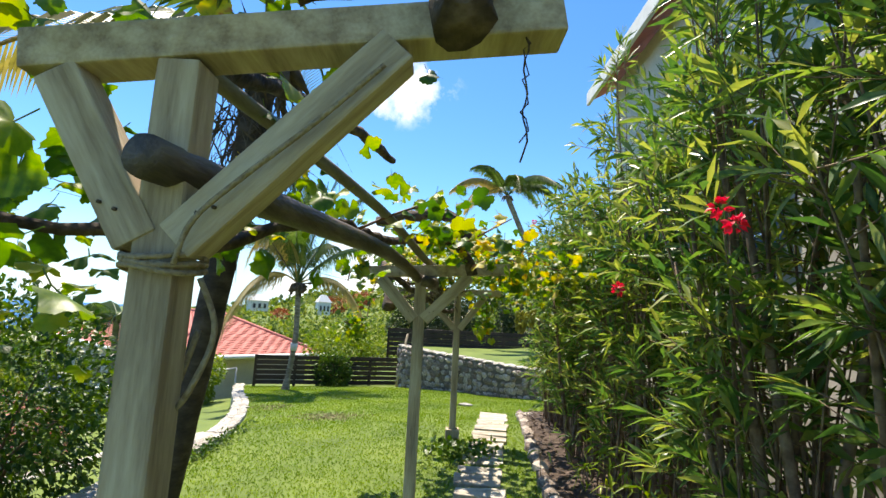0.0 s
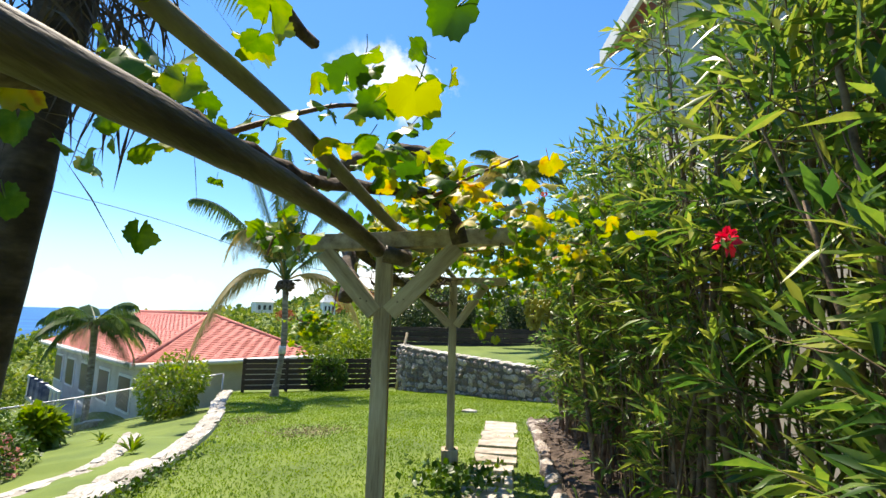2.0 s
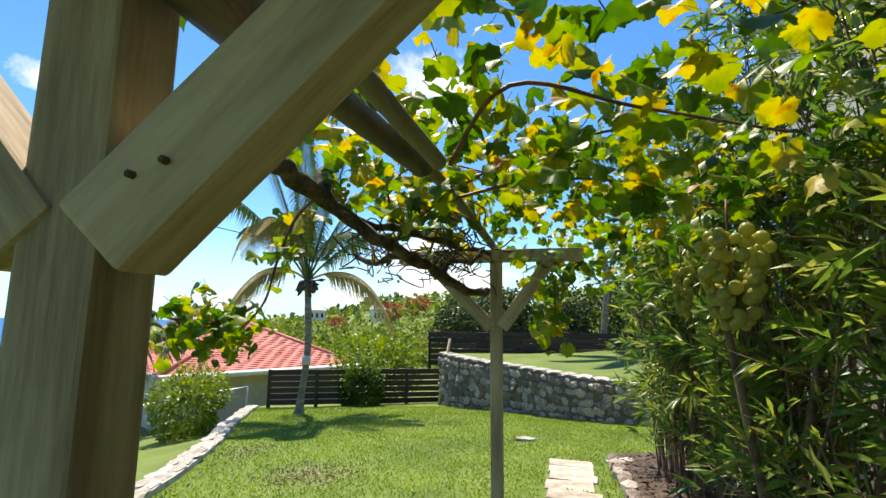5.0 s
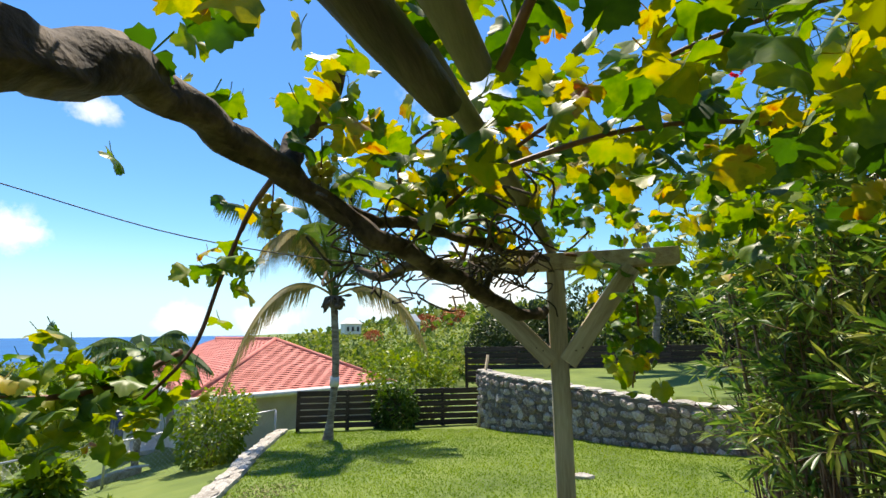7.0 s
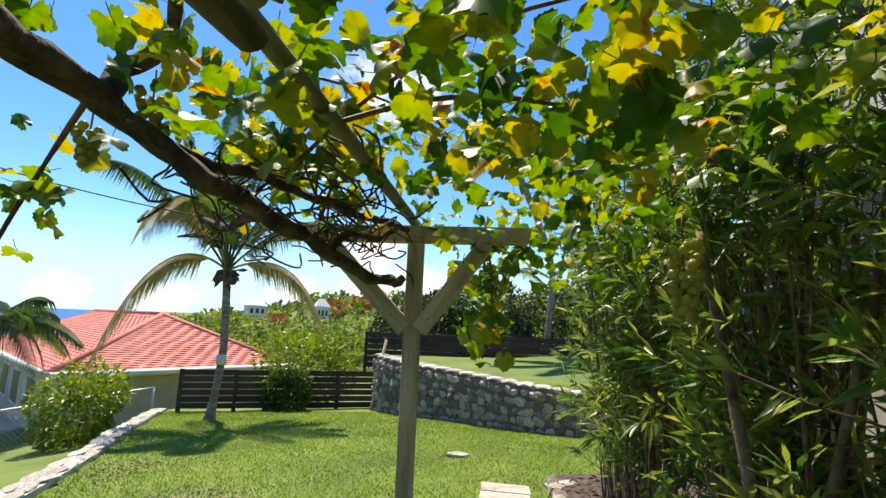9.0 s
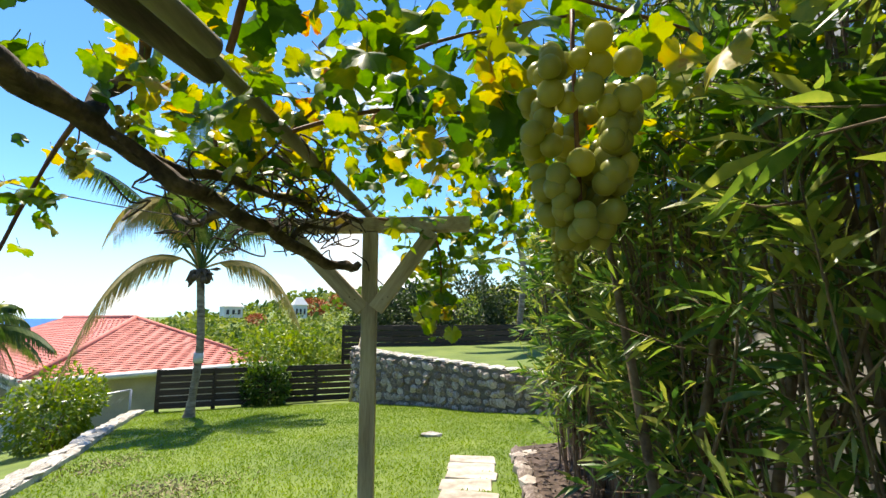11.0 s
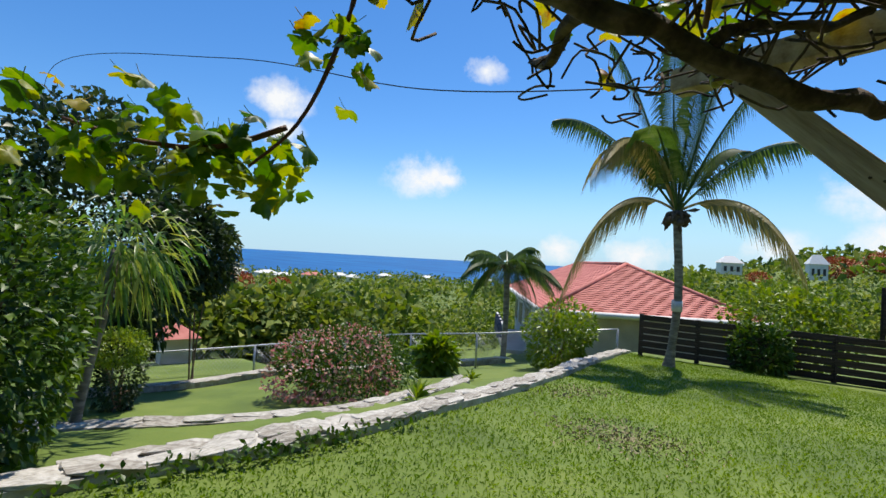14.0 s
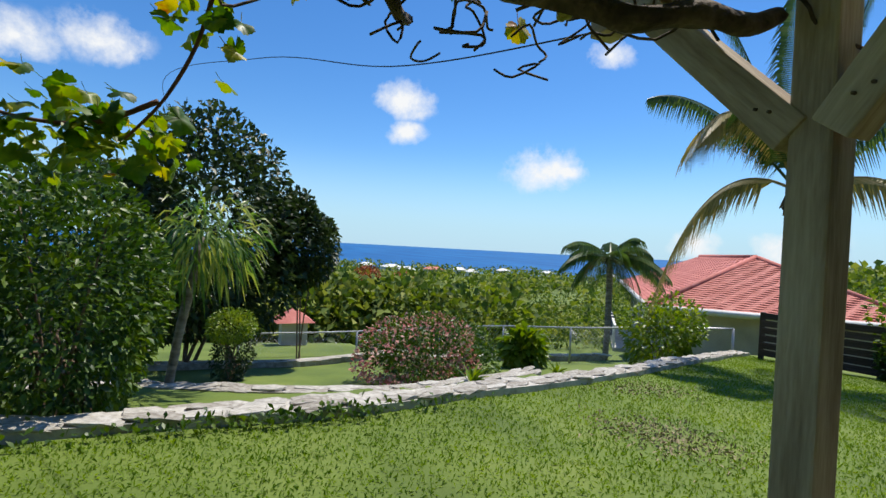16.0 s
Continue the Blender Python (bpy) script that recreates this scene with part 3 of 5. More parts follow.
# where leaves grow: middle, half sizes, count, share of yellow and red
PATCHES = [((0.3, 5.6, 2.18), (0.75, 1.0, 0.17), 450, 0.22), ((1.2, 5.6, 2.12), (0.55, 1.1, 0.2), 260, 0.1), ((0.55, 4.5, 2.24), (0.5, 0.55, 0.1), 60, 0.5), ((0.95, 6.9, 2.0), (0.5, 0.6, 0.2), 130, 0.15),
           ((0.62, 6.95, 1.62), (0.13, 0.15, 0.32), 75, 0.12), ((-0.85, 5.2, 1.46), (0.11, 0.27, 0.1), 130, 0.06), ((-0.74, 5.5, 1.8), (0.07, 0.08, 0.12), 20, 0.3), ((-0.15, 6.05, 2.1), (0.32, 0.4, 0.14), 110, 0.35),
           ((0.15, 3.4, 2.1), (0.3, 0.3, 0.12), 46, 0.3), ((-0.05, 2.9, 2.13), (0.2, 0.5, 0.12), 40, 0.05), ((-0.5, 2.6, 2.1), (0.35, 0.5, 0.18), 36, 0.05), ((-0.85, 2.3, 1.95), (0.3, 0.4, 0.15), 34, 0.05),
           ((-0.57, 3.62, 1.9), (0.1, 0.12, 0.08), 22, 0.15), ((-1.3, 1.3, 1.75), (0.4, 0.5, 0.4), 200, 0.05), ((-0.6, 1.2, 2.22), (0.4, 0.4, 0.1), 40, 0.1), ((0.1, 4.2, 2.22), (0.25, 0.4, 0.08), 26, 0.5), ((0.5, 3.55, 1.98), (0.35, 0.25, 0.12), 20, 0.3),
           ((-0.35, 5.4, 2.22), (0.15, 0.5, 0.1), 20, 0.5), ((0.75, 5.3, 1.98), (0.3, 0.5, 0.1), 50, 0.25)]
spots = []
for c, h, n, au in PATCHES:
    for k in range(n):
        p = Vector([c[i] + h[i] * max(-1.4, min(1.4, random.gauss(0, 0.62))) for i in range(3)])
        m = Matrix.LocRotScale(p, Euler((random.gauss(0, 0.6), random.gauss(0.35, 0.6), random.uniform(0, 6.3))), Vector([random.uniform(0.5, 1.15) * (0.68 if c[0] < -0.7 and c[1] > 4 else 1)] * 3))
        spots.append((m, random.random() < au))
random.shuffle(spots)
for m, au in spots[:290]:
    add_part("leaf", LEAVES["autumn" if au else "green"][random.randrange(4)], vine, m=m)
for flag, mt, label in ((False, VINE_MASS, "green vine leaves"), (True, AUTUMN, "yellow and red vine leaves")):
    V, F = [], []
    for m, au in spots[290:]:
        if au != flag:
            continue
        v, f = LEAF_SHAPES[random.randrange(4)]
        s = len(V)
        V += [m @ Vector(q) for q in v]
        F += [[s + i for i in q] for q in f]
    add_part("foliage", mesh_of("foliage", V, F, mt, True), vine, label, kind="stuff")


def sphere_data(r, seg=8, rings=5):
    v = [(0, 0, r)] + [(r * math.sin(math.pi * j / rings) * math.cos(2 * math.pi * i / seg), r * math.sin(math.pi * j / rings) * math.sin(2 * math.pi * i / seg), r * math.cos(math.pi * j / rings)) for j in range(1, rings) for i in range(seg)] + [(0, 0, -r)]
    f = [(0, 1 + i, 1 + (i + 1) % seg) for i in range(seg)]
    for j in range(rings - 2):
        f += [(1 + j * seg + i, 1 + (j + 1) * seg + i, 1 + (j + 1) * seg + (i + 1) % seg, 1 + j * seg + (i + 1) % seg) for i in range(seg)]
    b = 1 + (rings - 2) * seg
    f += [(b + i, len(v) - 1, b + (i + 1) % seg) for i in range(seg)]
    return v, f


GRAPE_MESH = mesh_of("grape", *sphere_data(0.0125, 10, 7), GRAPE, True)


def grape_bunch(at, n, length, wide, label):
    b = thing("grape_bunch", label, "grapes", at, "grape bunches")
    add_part("stalk", tubes("stalk", [([(0, 0, 0.07), (0, 0.004, 0.03), (0, 0, -length * 0.8)], 0.0028)], CANE, 5), b)
    for k in range(n):
        t = random.random() ** 0.8
        w, r = random.uniform(0, 6.3), wide * (1 - 0.65 * t) * math.sqrt(random.uniform(0.25, 1))
        add_part("grape", GRAPE_MESH, b, m=Matrix.LocRotScale((r * math.cos(w), r * math.sin(w), -length * t), None, Vector([random.uniform(0.8, 1.15)] * 3)))


grape_bunch((0.715, 4.4, 1.665), 130, 0.18, 0.078, "large bunch of ripening green grapes hanging from the vine")
grape_bunch((-0.5, 5.62, 2.14), 60, 0.14, 0.045, "bunch of small green grapes under the vine trunk")
grape_bunch((-0.62, 5.55, 2.0), 45, 0.12, 0.04, "bunch of small green grapes under the vine trunk")
grape_bunch((1.0, 5.45, 1.72), 70, 0.2, 0.05, "long bunch of green grapes hanging among leaves")
grape_bunch((-0.1, 6.3, 1.86), 50, 0.12, 0.05, "bunch of ripening golden grapes by the post")


# ---- palms ----
def frond_data(base, ctrl, tip, leaf, width, hang, step=0.034):
    base, ctrl, tip = Vector(base), Vector(ctrl), Vector(tip)
    length = (ctrl - base).length + (tip - ctrl).length
    n = max(14, int(length / step))
    V, F = [], []
    pts = [base * (1 - t) ** 2 + ctrl * 2 * t * (1 - t) + tip * t * t for t in np.linspace(0, 1, n)]
    v, f = tube_data(pts, [0.028 * (1 - 0.85 * i / n) for i in range(n)], 5, 0, False, 0)
    V += v
    F += f
    for i in range(int(n * 0.14), n):
        t = i / n
        d = (pts[min(i + 1, n - 1)] - pts[i - 1]).normalized()
        side = d.cross(Vector((0, 0, 1)))
        side = side.normalized() if side.length > 0.1 else Vector((1, 0, 0))
        upn = side.cross(d)
        for s in (-1, 1):
            L = leaf * (math.sin(math.pi * min(1, 0.16 + 0.8 * t)) ** 0.6) * random.uniform(0.85, 1.1)
            w = side * s * 0.8 + d * 0.62 + upn * 0.15
            a = pts[i]
            b = a + w * L * 0.5 - Vector((0, 0, hang * L * 0.25))
            c = a + w * L * 0.8 - Vector((0, 0, hang * L * random.uniform(0.7, 1.0)))
            hw = d * width * 0.5 + Vector((0, 0, 0.25 * width))
            k = len(V)
            V += [a + hw * 0.5, a - hw * 0.5, b + hw, b - hw, c]
            F += [(k, k + 1, k + 3, k + 2), (k + 2, k + 3, k + 4)]
    return V, F


def palm(label, foot, crown, r0, r1, fronds, leaf, width, hang, trunk_mat, bend=0.1, nuts=0, name="palm_tree", dry=()):
    p = thing(name, label, "palm tree", foot)
    f, c = Vector(foot), Vector(crown)
    s = spline([(0, 0, -0.15), (f - f) + (c - f) * 0.12 + Vector((bend * 0.4, 0, 0)), (c - f) * 0.5 + Vector((bend, 0, 0)), (c - f)], 10)
    n = len(s)
    rad = [(r0 * 1.0 if i else r0 * 1.1) * (1 - 0.55 * min(1, 3.0 * i / n)) + (r1 - r0 * 0.45) * (i / n) + (0.004 if i % 2 else 0) for i in range(n)]
    add_part("trunk", tubes("trunk", [(s, [max(q, r1 * 0.9) for q in rad])], trunk_mat, 14, 0.06), p)
    for k, (ctrl, tip) in enumerate(fronds):
        v, fc = frond_data(c - f, Vector(ctrl) - f, Vector(tip) - f, leaf, width, hang if k not in dry else hang * 1.2)
        add_part("frond", mesh_of("frond", v, fc, FROND_DRY if k in dry else FROND), p, "yellowing drooping frond" if k in dry else "")
    husks = []
    for k in range(9):
        w = k * 0.7
        a = c - f + Vector((0, 0, -0.02))
        husks.append(([a, a + Vector((math.cos(w) * 0.16, math.sin(w) * 0.16, -0.02)), a + Vector((math.cos(w) * 0.26, math.sin(w) * 0.26, -0.16 - 0.03 * (k % 3)))], [0.06, 0.045, 0.008]))
    add_part("husk", tubes("husk", husks, HUSK, 7, 0.3), p, "brown fibrous leaf bases", kind="stuff")
    return p, c - f


COCO = Vector((-4.07, 14.1, 2.35))
FR = [((-5.3, 13.4, 4.4), (-6.0, 12.8, 4.2)), ((-4.8, 13.7, 5.0), (-5.2, 13.4, 5.7)), ((-4.3, 14.1, 4.6), (-4.4, 14.4, 6.0)), ((-3.6, 14.2, 4.6), (-3.2, 14.4, 5.8)), ((-3.2, 14.4, 4.6), (-2.4, 14.7, 5.2)),
      ((-3.0, 14.4, 3.7), (-2.2, 14.6, 3.5)), ((-2.9, 14.6, 3.1), (-2.2, 14.75, 1.3)), ((-5.2, 13.4, 3.4), (-5.85, 12.9, 0.3)), ((-4.4, 13.0, 4.6), (-4.7, 12.2, 2.8)), ((-3.7, 15.2, 4.4), (-3.4, 16.0, 3.4)),
      ((-4.8, 15.0, 4.3), (-5.3, 15.8, 3.4)), ((-4.0, 13.0, 4.3), (-3.7, 12.3, 3.4)), ((-4.2, 14.6, 5.0), (-4.0, 15.2, 5.6)), ((-5.0, 14.3, 4.2), (-5.9, 14.5, 3.6))]
coco, cc = palm("young coconut palm on the lawn, white-banded trunk, drooping fronds", (-4.33, 14.55, ground(-4.33, 14.55)), COCO, 0.16, 0.075, FR, 0.72, 0.024, 1.0, TRUNK, 0.12, dry=(7, 8, 6))
add_part("trunk_band", tubes("band", [([(0.212, -0.18, 1.14), (0.222, -0.2, 1.34)], 0.098)], BANDED, 16), coco, "white painted band")
NUT = mesh_of("nut", *sphere_data(0.075, 10, 7), HUSK, True)
for k in range(6):
    add_part("coconut", NUT, coco, m=pose(cc.x + 0.17 * math.cos(k * 1.1), cc.y + 0.17 * math.sin(k * 1.1), cc.z - 0.16 - 0.05 * (k % 2)))
for k, (dx, dz) in enumerate(((0.3, -0.1), (0.45, 0.02), (0.12, -0.42), (-0.2, -0.36))):
    add_part("spathe", tubes("spathe", [([cc, cc + Vector((dx * 0.5, -0.05, dz * 0.5)), cc + Vector((dx * 0.8, -0.06, dz * 0.8)), cc + Vector((dx, -0.06, dz))], [0.012, 0.015, 0.04, 0.005])], HUSK, 7), coco, "dry dark flower sheath")
D2 = Vector((-1.06, 2.88, 3.0))
palm("dark-trunked palm beside the pergola with dry fibres", (-1.51, 3.02, ground(-1.51, 3.02)), D2, 0.11, 0.085, [((-1.6, 2.0, 3.6), (-2.4, 1.6, 3.2)), ((-1.8, 2.9, 3.6), (-2.6, 3.2, 3.0)), ((-0.9, 3.3, 3.6), (-1.0, 4.0, 3.3)), ((-1.5, 1.5, 3.5), (-1.8, 0.6, 2.9)), ((-1.9, 2.4, 3.2), (-2.5, 2.4, 2.5)), ((-0.7, 1.8, 3.7), (-0.4, 1.2, 3.6))], 0.4, 0.028, 0.6, DARKTRUNK, 0.02, dry=(4,))
thatch = thing("palm_fibre_clump", "shaggy clump of dry brown palm fibres below the crown", "palm fibre", (-1.12, 2.88, 2.65))
add_part("fibre_mass", leaf_mass("fibre_mass", rng.normal(0, 1, (420, 3)) * (0.15, 0.15, 0.25), rng.normal(0, 0.3, (420, 3)) + np.array([0, 0, -1.0]), 0.3, 0.012, HUSK, 0.1, 0.1, 0.5), thatch, kind="stuff")
C3 = Vector((-10.4, 16.1, 1.1))
fan = []
for k in range(15):
    w = k * 2.4
    rr = 0.9 + 0.25 * (k % 3)
    fan.append(((C3.x + math.cos(w) * rr * 0.8, C3.y + math.sin(w) * rr * 0.8, C3.z + 0.75 - 0.05 * k), (C3.x + math.cos(w) * rr * 1.25, C3.y + math.sin(w) * rr * 1.25, C3.z + 0.55 - 0.13 * k)))
palm("dense green palm with grey trunk below the garden wall", (-10.4, 16.1, ground(-10.4, 16.1)), C3, 0.13, 0.1, fan, 0.55, 0.036, 1.15, TRUNK, 0.05)
C4 = Vector((2.5, 19.4, 6.6))
palm("coconut palm with pale trunk on the upper terrace", (3.55, 20.0, ground(3.55, 20.0)), C4, 0.17, 0.11, [((C4.x + math.cos(k * 0.8) * 1.2, C4.y + math.sin(k * 0.8) * 1.2, C4.z + 1.3), (C4.x + math.cos(k * 0.8) * 2.3, C4.y + math.sin(k * 0.8) * 2.3, C4.z - 0.4 + 0.5 * (k % 3))) for k in range(9)], 0.6, 0.05, 0.8, TRUNK, 0.7, dry=(3, 4))
C5 = Vector((2.8, 23.4, 3.2))
palm("feathery grey-green palm behind the upper terrace fence", (3.0, 23.2, ground(3.0, 23.2)), C5, 0.12, 0.09, [((C5.x + math.cos(k * 0.9) * 0.6, C5.y + math.sin(k * 0.9) * 0.6, C5.z + 1.0), (C5.x + math.cos(k * 0.9) * 1.7, C5.y + math.sin(k * 0.9) * 1.7, C5.z - 0.3 + 0.5 * (k % 3))) for k in range(8)], 0.5, 0.022, 0.5, TRUNK, 0.1)


# ---- oleander hedge ----
def oleander(x, y, h, n_stems, per, leaf, flowers, label):
    z0 = ground(x, y)
    p = thing("oleander_bush", label, "oleander", (x, y, z0), "oleander hedge")
    lines, C, O = [], [], []
    for k in range(n_stems):
        w = random.uniform(0, 2 * math.pi)
        lean = random.uniform(0.15, 1.1)
        hh = h * random.uniform(0.4, 1.0) ** 0.8
        bx, by = random.gauss(0.05, 0.12), random.gauss(0, 0.2)
        ex, ey = bx + math.cos(w) * lean * 0.7, by + math.sin(w) * lean * 0.9
        face = edge_x(y + ey) - x
        if ex < face + 0.25:
            ex = face + random.uniform(0.15, 0.5)
        pts = spline([(bx, by, 0), (bx * 0.7 + ex * 0.25, by * 0.7 + ey * 0.25, hh * 0.4), (ex * 0.7, ey * 0.7, hh * 0.74), (ex, ey, hh)], 5)
        r0 = random.uniform(0.005, 0.012)
        m = len(pts)
        lines.append((pts, [r0 * (1 - 0.75 * i / m) for i in range(m)]))
        for j in range(9):
            f = (1 - 0.85 * random.random() ** 1.2) * (m - 1) if j else m - 1.01
            i = min(int(f), m - 2)
            q = pts[i].lerp(pts[i + 1], f - i)
            go = Vector((random.gauss(-0.35, 0.7), random.gauss(0, 0.8), random.gauss(0.55, 0.35))).normalized()
            reach = random.uniform(0.12, 0.42)
            end = q + go * reach if j else q
            if end.x < face - 0.02:
                end.x = face - 0.02 + random.uniform(0, 0.12)
            end.z = max(end.z, 0.12)
            if j:
                lines.append(([q, q.lerp(end, 0.5) + Vector((0, 0, -0.015)), end], [0.004, 0.003, 0.002]))
            axis_ = (end - q).normalized() if j else (pts[-1] - pts[-2]).normalized()
            for s in range(per):
                t = random.random() ** 1.6
                out = Vector((random.gauss(0, 1), random.gauss(0, 1), random.gauss(0, 1)))
                out = (out - axis_ * out.dot(axis_)).normalized() * (0.55 + 0.5 * t) + axis_ * (0.95 - 0.5 * t)
                C.append(end.lerp(q, t * 0.75) if j else end - axis_ * t * 0.3)
                O.append(out)
    for k in range(8):
        w, hh = random.uniform(0, 6.3), h * random.uniform(0.5, 0.8)
        bx, by = random.gauss(0.05, 0.14), random.gauss(0, 0.3)
        pts = spline([(bx, by, -0.05), (bx + 0.1 * math.cos(w), by + 0.16 * math.sin(w), hh * 0.4), (bx + 0.2 * math.cos(w), by + 0.5 * math.sin(w), hh)], 6)
        r0 = random.uniform(0.018, 0.032)
        add_part("stem", tubes("stem", [(pts, [r0 * (1 - 0.6 * i / len(pts)) for i in range(len(pts))])], STEM, 8, 0.2), p)
    add_part("stem_tangle", tubes("stem_tangle", lines, STEM, 6, 0.1), p, "tangled grey-brown stems", kind="stuff")
    add_part("foliage", leaf_mass("foliage", C, O, leaf, leaf * 0.17, OLEANDER, 0.2, 0.1, 0.12), p, "narrow pointed green leaves", kind="stuff")
    for fl in flowers:
        q = Vector(fl) - Vector((x, y, z0))
        cc_, oo = [], []
        for k in range(26):
            d = Vector((random.gauss(0, 1), random.gauss(0, 1), random.gauss(0, 1))).normalized()
            cc_.append(q + d * 0.016)
            oo.append(d)
        add_part("flower", leaf_mass("flower", cc_, oo, 0.027, 0.024, PINK, 0.3, 0.1, 0.3), p, "crimson double blossom")


def edge_x(y):
    """The hedge's face over the path."""
    return float(np.interp(y, [-1, 1.5, 3, 4.5, 6, 9, 11], [1.05, 0.98, 1.05, 1.12, 1.2, 1.45, 1.8]))


FLOWERS = {1: [(0.9, 1.72, 1.97), (0.97, 1.76, 1.93)], 2: [(0.93, 2.7, 1.77)], 6: [(1.3, 7.0, 3.0)]}
HY = [0.7, 1.6, 2.5, 3.4, 4.3, 5.2, 6.1, 7.0, 7.9, 8.8]
for k, y in enumerate(HY):
    near = k < 6
    oleander(edge_x(y) + 0.55 + 0.12 * (k % 2), y, 3.9 if k < 5 else 3.5 - 0.05 * k, 33 if near else 38, 11 if near else 12, 0.185 if k < 4 else 0.15, FLOWERS.get(k, []), "tall green oleander bush with crimson flowers and bare stems" if k in FLOWERS else "tall dense green oleander bush with bare stems")
sp = thing("bedding_plant", "spiky yellow-green plants under the oleanders", "plant", (1.35, 3.4, ground(1.35, 3.4)))
q_ = rng.normal(0, 1, (260, 3)) * (0.12, 0.9, 0.1) + (0.1, 0.2, 0.35)
add_part("foliage", leaf_mass("foliage", q_, rng.normal(0, 0.6, (260, 3)) + np.array([0, 0, 0.7]), 0.22, 0.022, LIME, 0.2, 0.35, 0.5), sp, kind="stuff")
add_part("stem_tangle", tubes("stem_tangle", [([tuple(q_[k] * (1, 1, 0)), tuple(q_[k])], 0.004) for k in range(0, 260, 4)], STEM, 4), sp, kind="stuff")
lv = []
bed_y = np.arange(0.0, 10.01, 0.25)
for y in bed_y:
    xe = along([(0.95, -1), (1.12, 4.7), (1.25, 6.4), (1.62, 9.6), (1.7, 11)], y)
    lv += [(xe, y, ground(xe, y) + 0.03), (xe + 0.8, y, ground(xe, y) + 0.1 + 0.04 * noise.noise(Vector((y * 3, 0, 0)))), (4.0, y, ground(xe, y) + 0.09)]
tagged(new("planting_bed", mesh_of("planting_bed", lv, [f for i in range(len(bed_y) - 1) for f in ((3 * i, 3 * i + 1, 3 * i + 4, 3 * i + 3), (3 * i + 1, 3 * i + 2, 3 * i + 5, 3 * i + 4))], MULCH, True)), "dark leaf-littered soil bed under the oleanders", "flower bed", kind="structure")
lit = thing("leaf_litter", "fallen dry leaves on the soil under oleanders", "leaf litter")
ly = rng.uniform(1.0, 9.8, 1500)
lx = np.array([along([(0.95, -1), (1.12, 4.7), (1.25, 6.4), (1.62, 9.6), (1.7, 11)], y) for y in ly]) + rng.uniform(0.05, 1.0, 1500)
add_part("litter", leaf_mass("litter", np.stack([lx, ly, np.array([ground(a, b) for a, b in zip(lx - 0.5, ly)]) + 0.1], 1), rng.normal(0, 1, (1500, 3)) * (1, 1, 0.2), 0.1, 0.022, HUSK, 0.1, 0.05, 0.2), lit, kind="stuff")


# ---- shrubs and trees ----
def shrub(label, name, cat, x, y, radii, zc, n, size, mat, trunks=5, group="", bloom=None, z0=None, lumpy=0.35, shell=0.45):
    z0 = ground(x, y) if z0 is None else z0
    p = thing(name, label, cat, (x, y, z0), group)
    c, d = blob_points(n, (0, 0, zc - z0), radii, shell, 9, lumpy)
    c[:, 2] = np.maximum(c[:, 2], 0.05)
    add_part("foliage" if name != "tree" else "crown", leaf_mass("foliage", c, d, size, size * 0.5, mat, 0.15, 0.15, 0.75), p, kind="stuff")
    lines = []
    for k in range(trunks):
        e = c[random.randrange(n)] * 0.85
        b = Vector((random.gauss(0, 0.04), random.gauss(0, 0.04), -0.05)) if trunks < 4 else Vector((random.gauss(0, radii[0] * 0.2), random.gauss(0, radii[1] * 0.2), -0.05))
        mid = Vector((e[0] * 0.35, e[1] * 0.35, (zc - z0) * 0.6))
        r = 0.02 * max(1.0, radii[2])
        s = spline([b, mid, Vector(e)], 6)
        lines.append((s, [r * (1 - 0.8 * i / len(s)) for i in range(len(s))]))
    add_part("trunk" if name == "tree" else "branchwork", tubes("branches", lines, STEM, 7, 0.15), p)
    if bloom:
        mt, nb, sz, lab = bloom
        c2, d2 = blob_points(nb, (0, 0, zc - z0), [r * 1.03 for r in radii], 0.15, 9, lumpy)
        c2[:, 2] = np.maximum(c2[:, 2], 0.1)
        add_part("blossom", leaf_mass("blossom", c2, d2, sz, sz * 0.8, mt, 0.2, 0.1, 0.8), p, lab, kind="stuff")
    return p


shrub("large dense glossy dark green shrub beside kerb wall", "shrub", "shrub", -3.75, 4.45, (0.95, 0.78, 1.02), 0.62, 9000, 0.075, GLOSSY, 9, lumpy=0.25)
shrub("large dense glossy dark green shrub beside kerb wall", "shrub", "shrub", -3.9, 2.9, (1.0, 1.0, 1.1), 0.65, 6500, 0.08, GLOSSY, 9)
shrub("tall bushy garden tree with dark green leaves", "tree", "tree", -10.6, 5.3, (1.6, 1.7, 2.3), 1.2, 9000, 0.2, DULL, 6, lumpy=0.5)
shrub("dark leafy tree with a leaning forked trunk", "tree", "tree", -10.8, 7.2, (0.9, 0.75, 1.05), 1.25, 4500, 0.16, DULL, 3, lumpy=0.5)
shrub("tall bushy garden tree with dark green leaves", "tree", "tree", -11.0, 3.0, (1.8, 1.8, 2.2), 0.8, 6500, 0.2, DULL, 6, lumpy=0.5)
shrub("clipped round lime green topiary ball on a stem", "topiary", "topiary", -8.6, 5.75, (0.42, 0.42, 0.3), -0.45, 2600, 0.06, LIME, 2, lumpy=0.15)
shrub("dark leafy skirt of stems below clipped topiary", "shrub", "shrub", -8.75, 5.8, (0.34, 0.34, 0.55), -1.05, 1500, 0.08, DULL, 4)
shrub("rambling shrub covered with dusty pink blossom", "flowering_shrub", "shrub", -7.7, 9.2, (1.0, 1.3, 0.72), -0.95, 6500, 0.09, GLOSSY, 10, bloom=(ROSY, 1900, 0.075, "dusty pink blossom"), lumpy=0.4)
shrub("bright yellow-green shrub beside fence and kerb", "shrub", "shrub", -7.0, 14.6, (0.75, 0.75, 0.75), -0.55, 3000, 0.13, LIME, 10, lumpy=0.7)
